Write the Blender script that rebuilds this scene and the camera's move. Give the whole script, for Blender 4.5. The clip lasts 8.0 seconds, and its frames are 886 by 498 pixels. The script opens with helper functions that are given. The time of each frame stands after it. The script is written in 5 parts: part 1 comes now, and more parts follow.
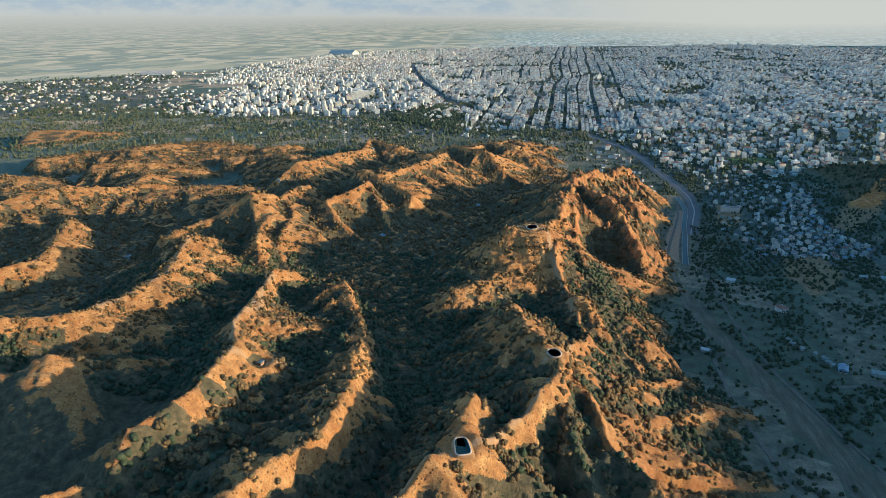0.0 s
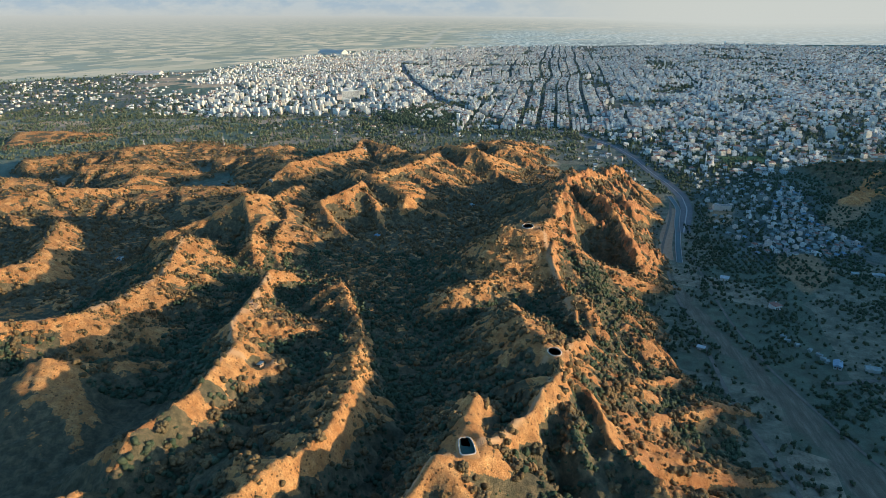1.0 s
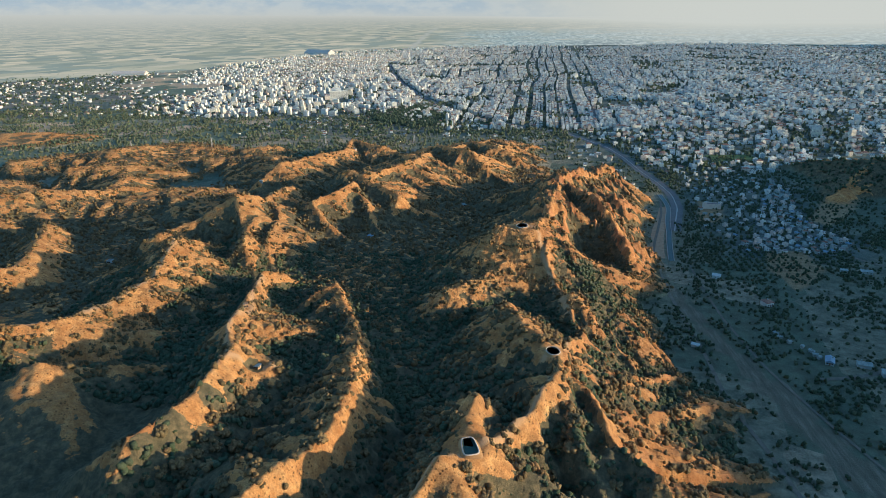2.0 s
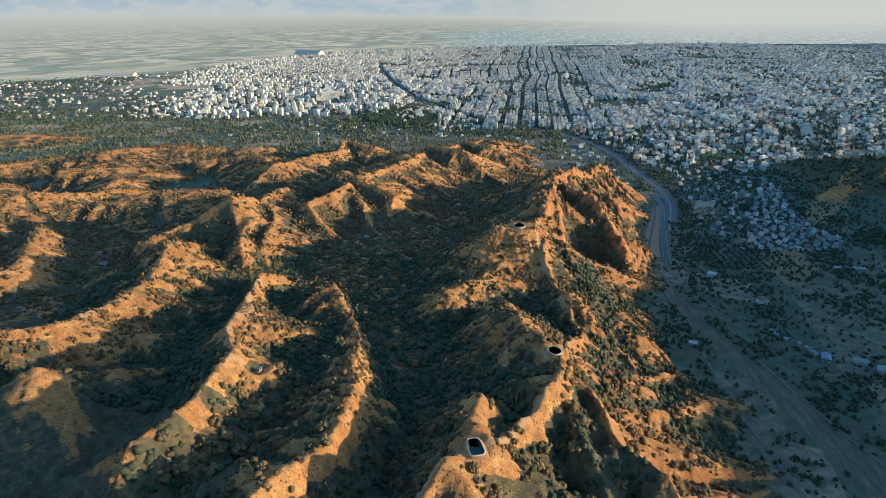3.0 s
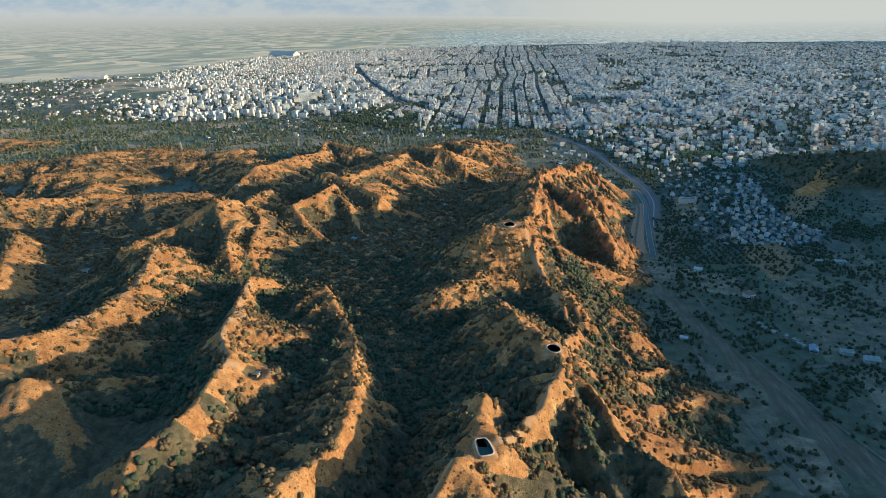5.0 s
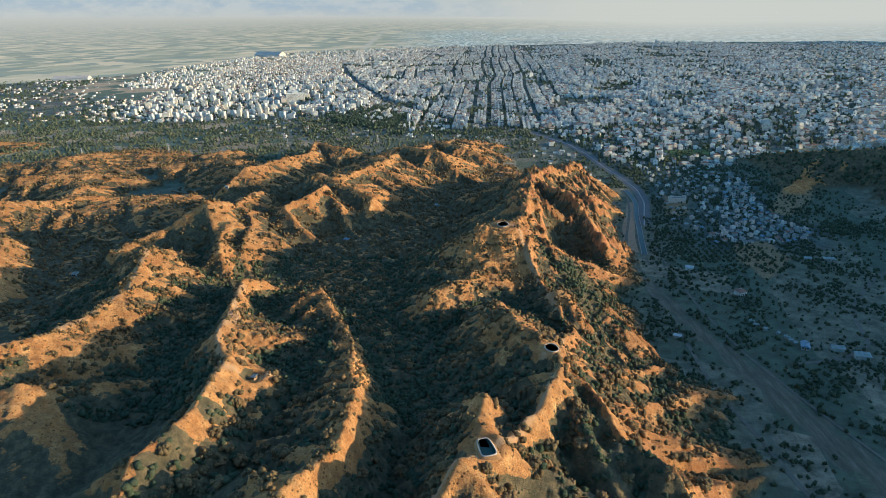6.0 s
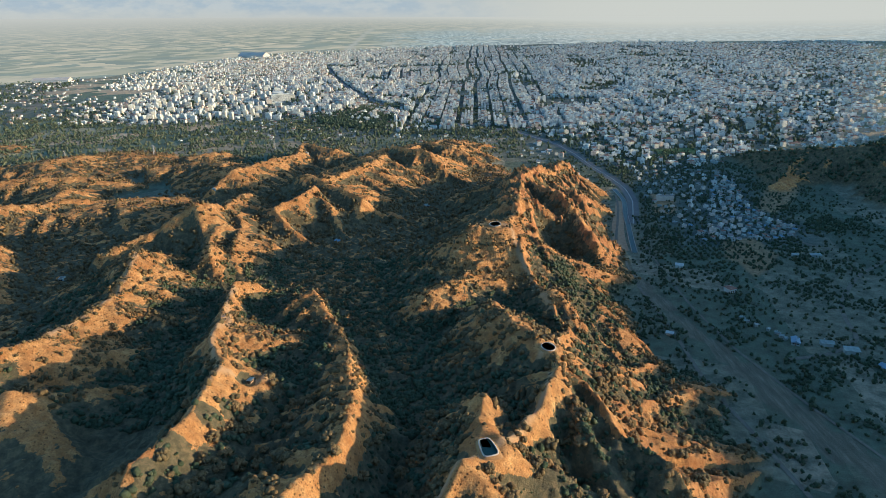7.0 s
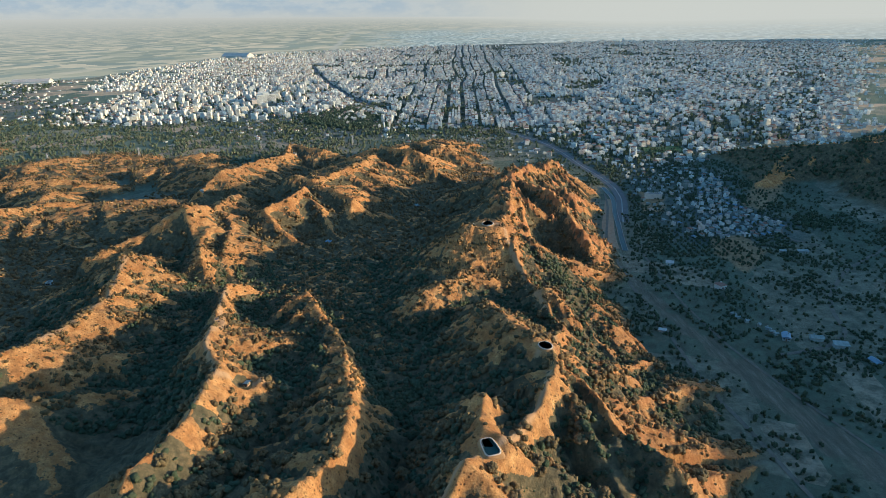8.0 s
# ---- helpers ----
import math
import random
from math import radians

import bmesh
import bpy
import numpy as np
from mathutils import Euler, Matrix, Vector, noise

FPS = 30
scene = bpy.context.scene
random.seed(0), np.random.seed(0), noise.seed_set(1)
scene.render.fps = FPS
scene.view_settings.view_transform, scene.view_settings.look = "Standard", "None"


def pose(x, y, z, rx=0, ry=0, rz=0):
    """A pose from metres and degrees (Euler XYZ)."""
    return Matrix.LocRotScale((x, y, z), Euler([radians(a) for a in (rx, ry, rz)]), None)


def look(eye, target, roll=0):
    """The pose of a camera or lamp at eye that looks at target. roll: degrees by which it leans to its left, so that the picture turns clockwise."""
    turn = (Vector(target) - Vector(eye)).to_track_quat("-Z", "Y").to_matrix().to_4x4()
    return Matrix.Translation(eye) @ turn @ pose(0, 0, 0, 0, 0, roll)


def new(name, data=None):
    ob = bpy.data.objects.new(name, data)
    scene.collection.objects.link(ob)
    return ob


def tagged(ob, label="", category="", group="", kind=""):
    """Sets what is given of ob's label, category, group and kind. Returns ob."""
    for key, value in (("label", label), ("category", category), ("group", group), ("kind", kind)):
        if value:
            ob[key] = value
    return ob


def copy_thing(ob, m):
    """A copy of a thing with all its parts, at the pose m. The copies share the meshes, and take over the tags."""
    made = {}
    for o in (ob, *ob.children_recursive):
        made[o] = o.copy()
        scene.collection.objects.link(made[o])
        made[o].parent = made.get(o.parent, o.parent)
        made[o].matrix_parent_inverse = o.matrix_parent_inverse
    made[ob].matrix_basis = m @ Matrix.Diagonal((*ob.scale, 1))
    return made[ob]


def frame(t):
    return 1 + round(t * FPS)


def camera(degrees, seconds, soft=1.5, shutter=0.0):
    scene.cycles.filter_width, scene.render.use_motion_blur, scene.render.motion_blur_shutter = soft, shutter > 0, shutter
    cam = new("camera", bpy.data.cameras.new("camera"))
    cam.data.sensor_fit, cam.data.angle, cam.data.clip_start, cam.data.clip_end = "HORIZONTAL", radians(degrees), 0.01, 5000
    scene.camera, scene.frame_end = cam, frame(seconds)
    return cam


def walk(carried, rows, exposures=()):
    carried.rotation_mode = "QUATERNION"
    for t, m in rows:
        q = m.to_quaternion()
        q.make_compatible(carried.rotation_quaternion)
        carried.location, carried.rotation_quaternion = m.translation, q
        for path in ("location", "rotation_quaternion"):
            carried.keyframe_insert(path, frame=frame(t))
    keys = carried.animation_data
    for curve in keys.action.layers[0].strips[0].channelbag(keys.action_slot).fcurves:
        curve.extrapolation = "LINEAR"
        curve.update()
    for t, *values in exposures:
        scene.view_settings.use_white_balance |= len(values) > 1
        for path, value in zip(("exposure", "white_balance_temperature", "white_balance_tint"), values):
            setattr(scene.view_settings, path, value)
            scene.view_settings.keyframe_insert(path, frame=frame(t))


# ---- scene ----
cam = camera(70.8, 8.0, soft=0.4)
PATH = [
    (0, (-1.484, -0.443, 229.942), (-1.732, 1.409, 229.229), -1.4),
    (0.5, (-4.144, -0.475, 229.928), (-4.379, 1.378, 229.214), -1.4),
    (1, (-6.791, -0.544, 229.924), (-7.006, 1.312, 229.209), -1.4),
    (1.5, (-9.463, -0.595, 229.943), (-9.657, 1.263, 229.227), -1.4),
    (3, (-17.386, -0.621, 230.074), (-17.533, 1.241, 229.358), -1.5),
    (3.5, (-20.01, -0.579, 230.089), (-20.143, 1.284, 229.372), -1.6),
    (4, (-22.665, -0.471, 230.103), (-22.78, 1.393, 229.386), -1.6),
    (4.5, (-25.313, -0.331, 230.114), (-25.408, 1.533, 229.397), -1.7),
    (6, (-33.192, 0.123, 230.199), (-33.227, 1.989, 229.481), -1.7),
    (6.5, (-35.816, 0.347, 230.222), (-35.829, 2.214, 229.504), -1.8),
    (7, (-38.445, 0.622, 230.253), (-38.435, 2.489, 229.534), -1.8),
    (7.5, (-41.1, 0.922, 230.292), (-41.067, 2.788, 229.572), -1.8),
    (8, (-43.76, 1.259, 230.326), (-43.706, 3.124, 229.605), -1.9),
]
walk(cam, [(t, look(eye, target, roll)) for t, eye, target, roll in PATH],
     exposures=[(0.0, 0.78, 4880, -1), (8.0, 0.78, 4880, -1)])

# ---- world, sun, exposure ----
SUN_AZ = radians(-10)          # heading towards the sun, from +x
SUN_EL = radians(9.3)
world = bpy.data.worlds.new("world")
scene.world = world
world.use_nodes = True
wn = world.node_tree
sky = wn.nodes.new("ShaderNodeTexSky")
sky.sky_type = 'NISHITA'
sky.sun_disc = False
sky.sun_elevation = SUN_EL
sky.sun_rotation = math.pi / 2 - SUN_AZ
sky.altitude = 200
sky.air_density = 1.0
sky.dust_density = 0.8
sky.ozone_density = 1.7
wn.links.new(sky.outputs[0], wn.nodes["Background"].inputs[0])
wn.nodes["Background"].inputs[1].default_value = 0.15

sun_data = bpy.data.lights.new("sun", 'SUN')
sun_data.energy = 4.8
sun_data.angle = radians(0.5)
sun_data.color = (1.0, 0.60, 0.29)
sun = new("sun", sun_data)
toward_sun = Vector((math.cos(SUN_AZ) * math.cos(SUN_EL), math.sin(SUN_AZ) * math.cos(SUN_EL), math.sin(SUN_EL)))
sun.rotation_euler = toward_sun.to_track_quat("Z", "Y").to_euler()
sun.location = toward_sun * 3000


# ---- noise and curves on arrays ----
def lattice(ix, iy, seed):
    h = (ix * 374761393 + iy * 668265263 + seed * 974634777) & 0xFFFFFFFF
    h = ((h ^ (h >> 13)) * 1274126177) & 0xFFFFFFFF
    return ((h ^ (h >> 16)) & 0xFFFF) / 65536.0


def perlin(x, y, seed=0):
    ix, iy = np.floor(x).astype(np.int64), np.floor(y).astype(np.int64)
    fx, fy = x - ix, y - iy
    u, v = fx * fx * fx * (fx * (fx * 6 - 15) + 10), fy * fy * fy * (fy * (fy * 6 - 15) + 10)

    def corner(dx, dy):
        a = lattice(ix + dx, iy + dy, seed) * 2 * np.pi
        return np.cos(a) * (fx - dx) + np.sin(a) * (fy - dy)

    low = corner(0, 0) * (1 - u) + corner(1, 0) * u
    high = corner(0, 1) * (1 - u) + corner(1, 1) * u
    return (low * (1 - v) + high * v) * 1.5


def fbm(x, y, size, octaves=4, seed=0):
    total, amp, norm = 0.0, 1.0, 0.0
    for k in range(octaves):
        total = total + amp * perlin(x / size + 17.3 * k, y / size - 9.1 * k, seed + k)
        norm += amp
        amp, size = amp * 0.5, size * 0.5
    return total / norm


def smooth(a, b, x):
    t = np.clip((x - a) / (b - a), 0, 1)
    return t * t * (3 - 2 * t)


def along(points, x, y):
    """Distance to a polyline, the side (+1: to its right), the way along it, and the third coordinate there."""
    best = np.full(x.shape, 1e9)
    side, run, third = np.zeros(x.shape), np.zeros(x.shape), np.zeros(x.shape)
    start = 0.0
    for (ax, ay, az), (bx, by, bz) in zip(points[:-1], points[1:]):
        lx, ly = bx - ax, by - ay
        length = math.hypot(lx, ly)
        t = np.clip(((x - ax) * lx + (y - ay) * ly) / length**2, 0, 1)
        d = np.hypot(x - ax - t * lx, y - ay - t * ly)
        near = d < best
        best = np.where(near, d, best)
        side = np.where(near, np.sign(lx * (ay - y) - ly * (ax - x)), side)
        run = np.where(near, start + t * length, run)
        third = np.where(near, az + t * (bz - az), third)
        start += length
    return best, side, run, third


# ---- the lie of the land ----
# crest line, slope on its left, slope on its right, extra steepness of the crest on each side, gully spacing, gully depth
RIDGES = [
    # bare ridge, west
    ([(-420, 205, 68), (-345, 250, 65), (-305, 285, 70), (-287, 301, 63.7), (-270, 316, 61.4), (-273, 357, 51.6), (-265, 402, 51.2), (-274, 451, 63.1), (-272, 482, 50.4), (-240, 505, 32)], 0.43, 0.54, 1.3, 1.9, 30, 3),
    ([(-315, 232, 62), (-267, 256, 56), (-249, 262, 64.4), (-236, 276, 51.3), (-212, 296, 42)], 0.50, 0.33, 3.0, 0.0, 18, 2),
    ([(-273, 420, 48.5), (-235, 440, 37.4)], 0.40, 0.32, 2.0, 2.7, 18, 2),
    ([(-271, 335, 55.2), (-252, 328, 42.5), (-236, 324, 48), (-222, 318, 37.9)], 0.41, 0.42, 2.1, 1.0, 22, 2),
    ([(-268, 380, 50.9), (-250, 384, 46.2), (-232, 386, 40)], 0.35, 0.35, 1.5, 0.8, 22, 2),
    # ridge with the huts
    ([(-205, 135, 66), (-172, 154, 73), (-159, 170, 62.4), (-157, 190, 75.2), (-150, 223, 72.6), (-146, 263, 72), (-170, 315, 63.4), (-178, 356, 52.1), (-190, 405, 45.8), (-191, 426, 47.6), (-178, 440, 38.8)], 0.51, 0.75, 11.0, 6.2, 26, 3),
    ([(-146, 263, 67), (-137, 270, 66.3), (-112, 276, 50.4)], 0.55, 0.50, 4.4, 2.9, 14, 2),
    ([(-172, 330, 53.7), (-140, 343, 44.1)], 0.31, 0.35, 0.0, 1.2, 25, 1),
    # narrow bushy ridge
    ([(-125, 95, 86), (-110, 130, 80), (-95, 174, 75), (-83, 206, 68), (-78, 245, 65.5), (-88, 279, 61.4), (-92, 317, 47.8), (-110, 369, 40.5), (-128, 405, 46), (-142, 424, 34.9)], 0.44, 0.81, 0.0, 13.2, 14, 4),
    # main ridge, south part, with the ponds
    ([(-75, 125, 78), (-33, 182, 70.6), (-22, 197, 71), (-10, 212, 67), (0, 226, 66.3), (12, 246, 69.4), (19, 268, 64.2), (18, 287, 63), (30, 318, 51.7), (41, 354, 37.6), (36, 390, 42.2), (31, 421, 41.6), (26, 447, 56.7), (25, 484, 58.8), (52, 520, 42.3)], 0.53, 0.84, 8.8, 10.7, 10, 6),
    ([(-22, 197, 75.8), (-24, 215, 70.6), (-22, 236, 70.3)], 0.80, 0.82, 2.8, 2.8, 12, 2),
    ([(18, 287, 64), (4, 318, 62), (-3, 345, 57), (-6, 362, 53), (-25, 384, 39)], 0.5, 0.68, 0.0, 0.0, 18, 3),
    ([(25, 484, 60.4), (7, 478, 73.2), (-14, 470, 67.9)], 0.6, 0.55, 0.0, 2.4, 20, 2),
    ([(25, 470, 52.1), (-17, 426, 48.9), (-45, 395, 46.4)], 0.55, 0.48, 0.0, 0.0, 20, 2),
    # rocky cliff at the north end of the main ridge
    ([(12, 482, 66), (28, 520, 57), (38, 570, 66), (48, 630, 54), (57, 679, 57.4), (77, 709, 56), (104, 752, 47.4), (132, 785, 38.7), (150, 812, 19.1)], 0.47, 0.60, 1.0, 7.6, 19, 7),
    ([(57, 679, 48), (68, 640, 56), (84, 592, 56), (94, 573, 43), (98, 535, 37), (101, 508, 24)], 0.71, 0.74, 5.0, 11.7, 15, 5),
    ([(77, 709, 47.8), (100, 690, 36.3), (118, 660, 31.7), (130, 640, 2.2)], 0.50, 0.50, 2.8, 5.0, 15, 5),
    ([(30, 500, 52.4), (42, 478, 50.3), (50, 452, 38.8), (66, 430, 26.4)], 0.44, 0.50, 2.7, 4.1, 14, 4),
    # eastern spurs
    ([(22, 290, 58), (34, 270, 51.3), (37, 248, 56.4), (37.5, 235, 53.8), (42, 228, 48.9), (54, 208, 54.1), (70, 188, 27)], 0.32, 0.70, 21.8, 9.3, 16, 2),
    ([(36, 268, 42.7), (65, 288, 23.7), (81, 300, 17.8), (104, 310, 15.4)], 0.36, 0.51, 0.0, 2.9, 14, 2),
    ([(15, 252, 64.7), (20, 241, 62.2), (24, 221, 62.3), (28, 204, 50.4), (36, 180, 33)], 0.91, 0.76, 0.0, 9.0, 10, 2),
    ([(18, 287, 60), (42, 300, 41.7), (72, 330, 21.4), (105, 352, 9.3)], 0.55, 0.59, 2.7, 3.9, 14, 4),
    ([(36, 390, 47), (62, 402, 39.5), (92, 430, 5.2)], 0.52, 0.52, 4.0, 0.0, 14, 4),
    ([(-5, 200, 60), (18, 196, 49.1), (45, 210, 36), (70, 235, 20)], 0.62, 0.60, 5.9, 4.0, 13, 4),
    ([(-33, 182, 78.9), (-10, 165, 60.4), (25, 165, 45)], 0.58, 0.60, 2.8, 4.0, 13, 4),
    # middle distance
    ([(-345, 520, 34), (-300, 548, 47.3), (-264, 562, 70), (-252, 600, 53), (-250, 639, 50.7), (-254, 683, 43.3), (-262, 720, 32)], 0.42, 0.48, 7.0, 5.3, 24, 7),
    ([(-252, 628, 50), (-225, 618, 46), (-202, 606, 46)], 0.48, 0.42, 6.0, 5.0, 20, 5),
    ([(-174, 669, 53.1), (-184, 624, 53.1), (-202, 600, 49), (-184, 577, 37.3), (-160, 561, 24.7)], 0.54, 0.50, 8.1, 5.0, 20, 4),
    ([(-258, 560, 57.4), (-243, 551, 50.3), (-240, 515, 50.1), (-226, 476, 50.7), (-214, 460, 32.1)], 0.50, 0.52, 4.0, 4.7, 20, 3),
    ([(-245, 600, 50), (-224, 560, 46.1), (-214, 496, 46.5), (-203, 470, 30)], 0.48, 0.50, 2.9, 4.0, 20, 3),
    ([(-238, 742, 30), (-200, 730, 50), (-175, 720, 48), (-140, 760, 48.1), (-118, 820, 46.5), (-106, 902, 39), (-85, 930, 36), (-28, 1050, 23.4), (30, 1068, 13.7), (70, 1070, 3)], 0.28, 0.32, 0.0, 7.1, 26, 8),
    ([(-175, 720, 44.2), (-172, 658, 48.9), (-150, 625, 41.1), (-137, 596, 26), (-118, 570, 17)], 0.47, 0.42, 6.2, 5.0, 20, 6),
    ([(-172, 690, 52.1), (-146, 668, 49.7), (-120, 643, 44), (-100, 640, 24.8)], 0.34, 0.56, 0.0, 6.5, 20, 4),
    ([(-118, 820, 42), (-95, 780, 34.7), (-78, 740, 19.6)], 0.40, 0.40, 3.7, 4.0, 20, 5),
    ([(-104, 890, 49.7), (-66, 863, 47.9), (-48, 855, 46.9), (-28, 836, 25.6)], 0.40, 0.59, 1.7, 7.8, 20, 4),
    ([(-55, 990, 34), (-10, 950, 33), (30, 920, 12.7)], 0.30, 0.30, 3.4, 4.0, 22, 6),
    ([(-28, 1050, 24.4), (0, 1010, 25.3), (45, 985, 11)], 0.24, 0.30, 2.8, 4.0, 22, 6),
    ([(-330, 750, 22.6), (-302, 790, 45.7), (-288, 852, 37.3), (-276, 885, 37.6), (-271, 912, 32.5), (-257, 958, 27.4), (-258, 1028, 30.7), (-205, 990, 28.4), (-170, 985, 18.4)], 0.56, 0.43, 8.9, 3.5, 28, 4),
    # low bare hills, west
    ([(-640, 560, 34), (-546, 660, 45.7), (-505, 720, 27.2), (-520, 790, 27.4), (-549, 830, 21.6)], 0.24, 0.36, 2.2, 3.8, 34, 5),
    ([(-440, 395, 44), (-402, 440, 44.3), (-425, 485, 42.1), (-468, 560, 35.8), (-500, 610, 20.1)], 0.40, 0.62, 4.0, 2.0, 34, 4),
    ([(-1000, 1150, 22), (-925, 1175, 20.2), (-840, 1190, 10)], 0.20, 0.20, 2.0, 2.0, 30, 3),
    ([(-450, 1020, 14), (-415, 1042, 17.6), (-380, 1050, 10)], 0.25, 0.25, 2.0, 2.0, 30, 3),
    ([(-540, 660, 28), (-490, 680, 24.2), (-443, 698, 28.6), (-420, 712, 31.9)], 0.45, 0.16, 5.4, 0.0, 25, 3),
    ([(-780, 900, 20.5), (-704, 965, 20), (-640, 960, 29), (-600, 1000, 26.1)], 0.16, 0.20, 0.0, 2.0, 34, 5),
    ([(-500, 740, 28), (-463, 760, 18.8), (-400, 770, 16.7)], 0.24, 0.33, 3.0, 6.3, 30, 4),
    ([(-640, 840, 28.5), (-560, 860, 26.7), (-480, 870, 11.8)], 0.21, 0.26, 1.6, 3.3, 30, 4),
    ([(-480, 950, 16), (-400, 960, 20), (-360, 930, 22)], 0.22, 0.20, 3.0, 2.0, 30, 4),
    ([(-600, 1080, 14), (-560, 1040, 20.4), (-480, 1045, 12.4)], 0.20, 0.20, 3.0, 1.7, 30, 3),
    ([(-950, 700, 40), (-820, 760, 34), (-720, 780, 24)], 0.24, 0.22, 3.0, 2.0, 30, 4),
    # eastern range
    ([(408, 945, 6), (440, 905, 22), (490, 860, 34), (560, 800, 50), (640, 650, 84), (620, 400, 96), (600, 150, 98), (560, -120, 98), (480, -420, 92)], 0.44, 0.40, 6.0, 6.0, 40, 10),
    ([(490, 860, 32), (440, 820, 20), (400, 770, 9)], 0.30, 0.30, 2.0, 2.0, 24, 4),
    ([(640, 905, 32), (800, 880, 72), (900, 860, 84), (1060, 860, 90), (1300, 900, 90)], 0.30, 0.30, 2.0, 2.0, 34, 6),
]
TOE_Y = [-600, 150, 300, 406, 500, 600, 700, 800, 950, 1080, 1250]
TOE_X = [98, 100, 106, 112, 106, 118, 130, 140, 120, 70, -60]
# hollows: place, half widths, depth
HOLLOWS = [(82, 522, 13, 30, 9), (29, 228, 6, 30, 9), (16, 214, 4, 16, 5), (44, 305, 10, 12, 5), (67, 534, 13, 30, 24), (100, 742, 10, 22, 9), (-2, 620, 22, 60, 5)]

# level shelves for the ponds and huts: place, height, radius
SHELVES = [(-22.5, 198, 70.6, 7.2), (17, 287.8, 61.4, 6.2), (7, 478, 65.6, 12.0), (-177, 356, 50.0, 4.5), (-135, 268.5, 59.3, 5.0)]


def clear_of_shelves(x, y):
    k = np.ones(x.shape)
    for px, py, pz, r in SHELVES:
        k = k * smooth(r * 0.7, r * 1.3, np.hypot(x - px, y - py))
    return k


def land(x, y):
    """The height of the ground."""
    wx = x + 5 * fbm(x, y, 45, 3, 3)
    wy = y + 5 * fbm(x, y, 45, 3, 7)
    floor = 47 - 0.052 * (y - 130) - 0.035 * np.clip(-260 - x, 0, 900)
    floor = np.clip(floor, 0, 46) * smooth(0, 75, np.interp(y, TOE_Y, TOE_X) - x) * smooth(-1500, -700, x) * smooth(-900, -100, y)
    floor = floor - 3 + 2.5 * fbm(x, y, 70, 3, 11)
    soft = 1.5
    total = np.exp(np.clip(floor, -20, 200) / soft)
    for n, (points, left, right, rim_left, rim_right, spacing, depth) in enumerate(RIDGES):
        reach = 360 if max(p[2] for p in points) > 85 else 170
        xs, ys = [p[0] for p in points], [p[1] for p in points]
        m = (x > min(xs) - reach) & (x < max(xs) + reach) & (y > min(ys) - reach) & (y < max(ys) + reach)
        if not m.any():
            continue
        d, side, run, top = along(points, wx[m], wy[m])
        (ax, ay, az), (bx, by, bz) = points[:2]
        behind = np.clip(((ax - wx[m]) * (bx - ax) + (ay - wy[m]) * (by - ay)) / math.hypot(bx - ax, by - ay), 0, 300)
        slope = np.where(side > 0, right, left)
        rim = np.where(side > 0, rim_right, rim_left)
        bent = run + 7 * fbm(x[m], y[m], 30, 2, 40 + n)
        gully = np.abs(perlin(bent / spacing, d / 90 + side * 3.7, 60 + n)) * 2.2 - 0.75
        gully = gully + 0.4 * (np.abs(perlin(bent / spacing * 2.6, d / 45 + side * 1.7, 90 + n)) * 2.2 - 0.75)
        top = top + 1.6 * perlin(run / 14, run * 0 + n, 5)
        h = top - slope * (np.sqrt(d * d + 1) - 1) - rim * (1 - np.exp(-d / 11)) - 0.7 * behind + depth * gully * smooth(0.5, 1.1 * spacing, d) * (1 - smooth(70, 150, d))
        total[m] += np.exp(np.clip(h, -20, 200) / soft)
    h = soft * np.log(total)
    for hx, hy, rx, ry, depth in HOLLOWS:
        h = h - depth * np.exp(-((x - hx) / rx) ** 2 - ((y - hy) / ry) ** 2)
    for px, py, pz, r in SHELVES:
        k = 1 - smooth(r * 0.75, r * 1.7, np.hypot(x - px, y - py))
        h = h * (1 - k) + pz * k
    hill = smooth(1, 12, h) * clear_of_shelves(x, y)
    # crumbling earth: runnels down the slopes, and broken rock on the cliff
    runnel = np.abs(perlin(x / 7 + 2 * fbm(x, y, 30, 2, 41), y / 7, 42)) + 0.5 * np.abs(perlin(x / 3.2, y / 3.2, 43))
    cliff = smooth(10, 30, x) * smooth(160, 130, x) * smooth(480, 530, y) * smooth(850, 780, y)
    broken = np.abs(perlin(x / 13 + 1.2 * fbm(x, y, 40, 2, 46), y / 17, 44)) + 0.55 * np.abs(perlin(x / 5.5, y / 7, 45))
    h = h + hill * (1.2 * fbm(x, y, 13, 3, 21) + 1.6 * fbm(x, y, 40, 3, 25) + 2.3 * (runnel - 0.35) + cliff * 8 * (broken - 0.38) * smooth(8, 24, np.hypot((x - 66) / 1.0, (y - 532) / 1.6)))
    # cultivated terraces on the two western shoulders of the main ridge
    for cx, cy, rx, ry, rise, share in ((-3, 446, 44, 40, 3.0, 0.75), (0, 330, 26, 36, 2.0, 0.45)):
        k = share * (1 - smooth(0.6, 1.0, np.hypot((x - cx) / rx, (y - cy) / ry))) * clear_of_shelves(x, y)
        u = h / rise
        h = h + k * rise * (smooth(0.45, 1.0, u - np.floor(u)) - (u - np.floor(u)))
    return np.where(h > 0, h, h * 0.1) * smooth(-4, 5, h) + 0.35 * fbm(x, y, 60, 2, 31)


def steps(stops):
    """Coordinates whose spacing glides from stop to stop: (place, spacing)."""
    out = [stops[0][0]]
    places, gaps = [s[0] for s in stops], [s[1] for s in stops]
    while out[-1] < places[-1]:
        out.append(out[-1] + float(np.interp(out[-1], places, gaps)))
    return np.array(out)


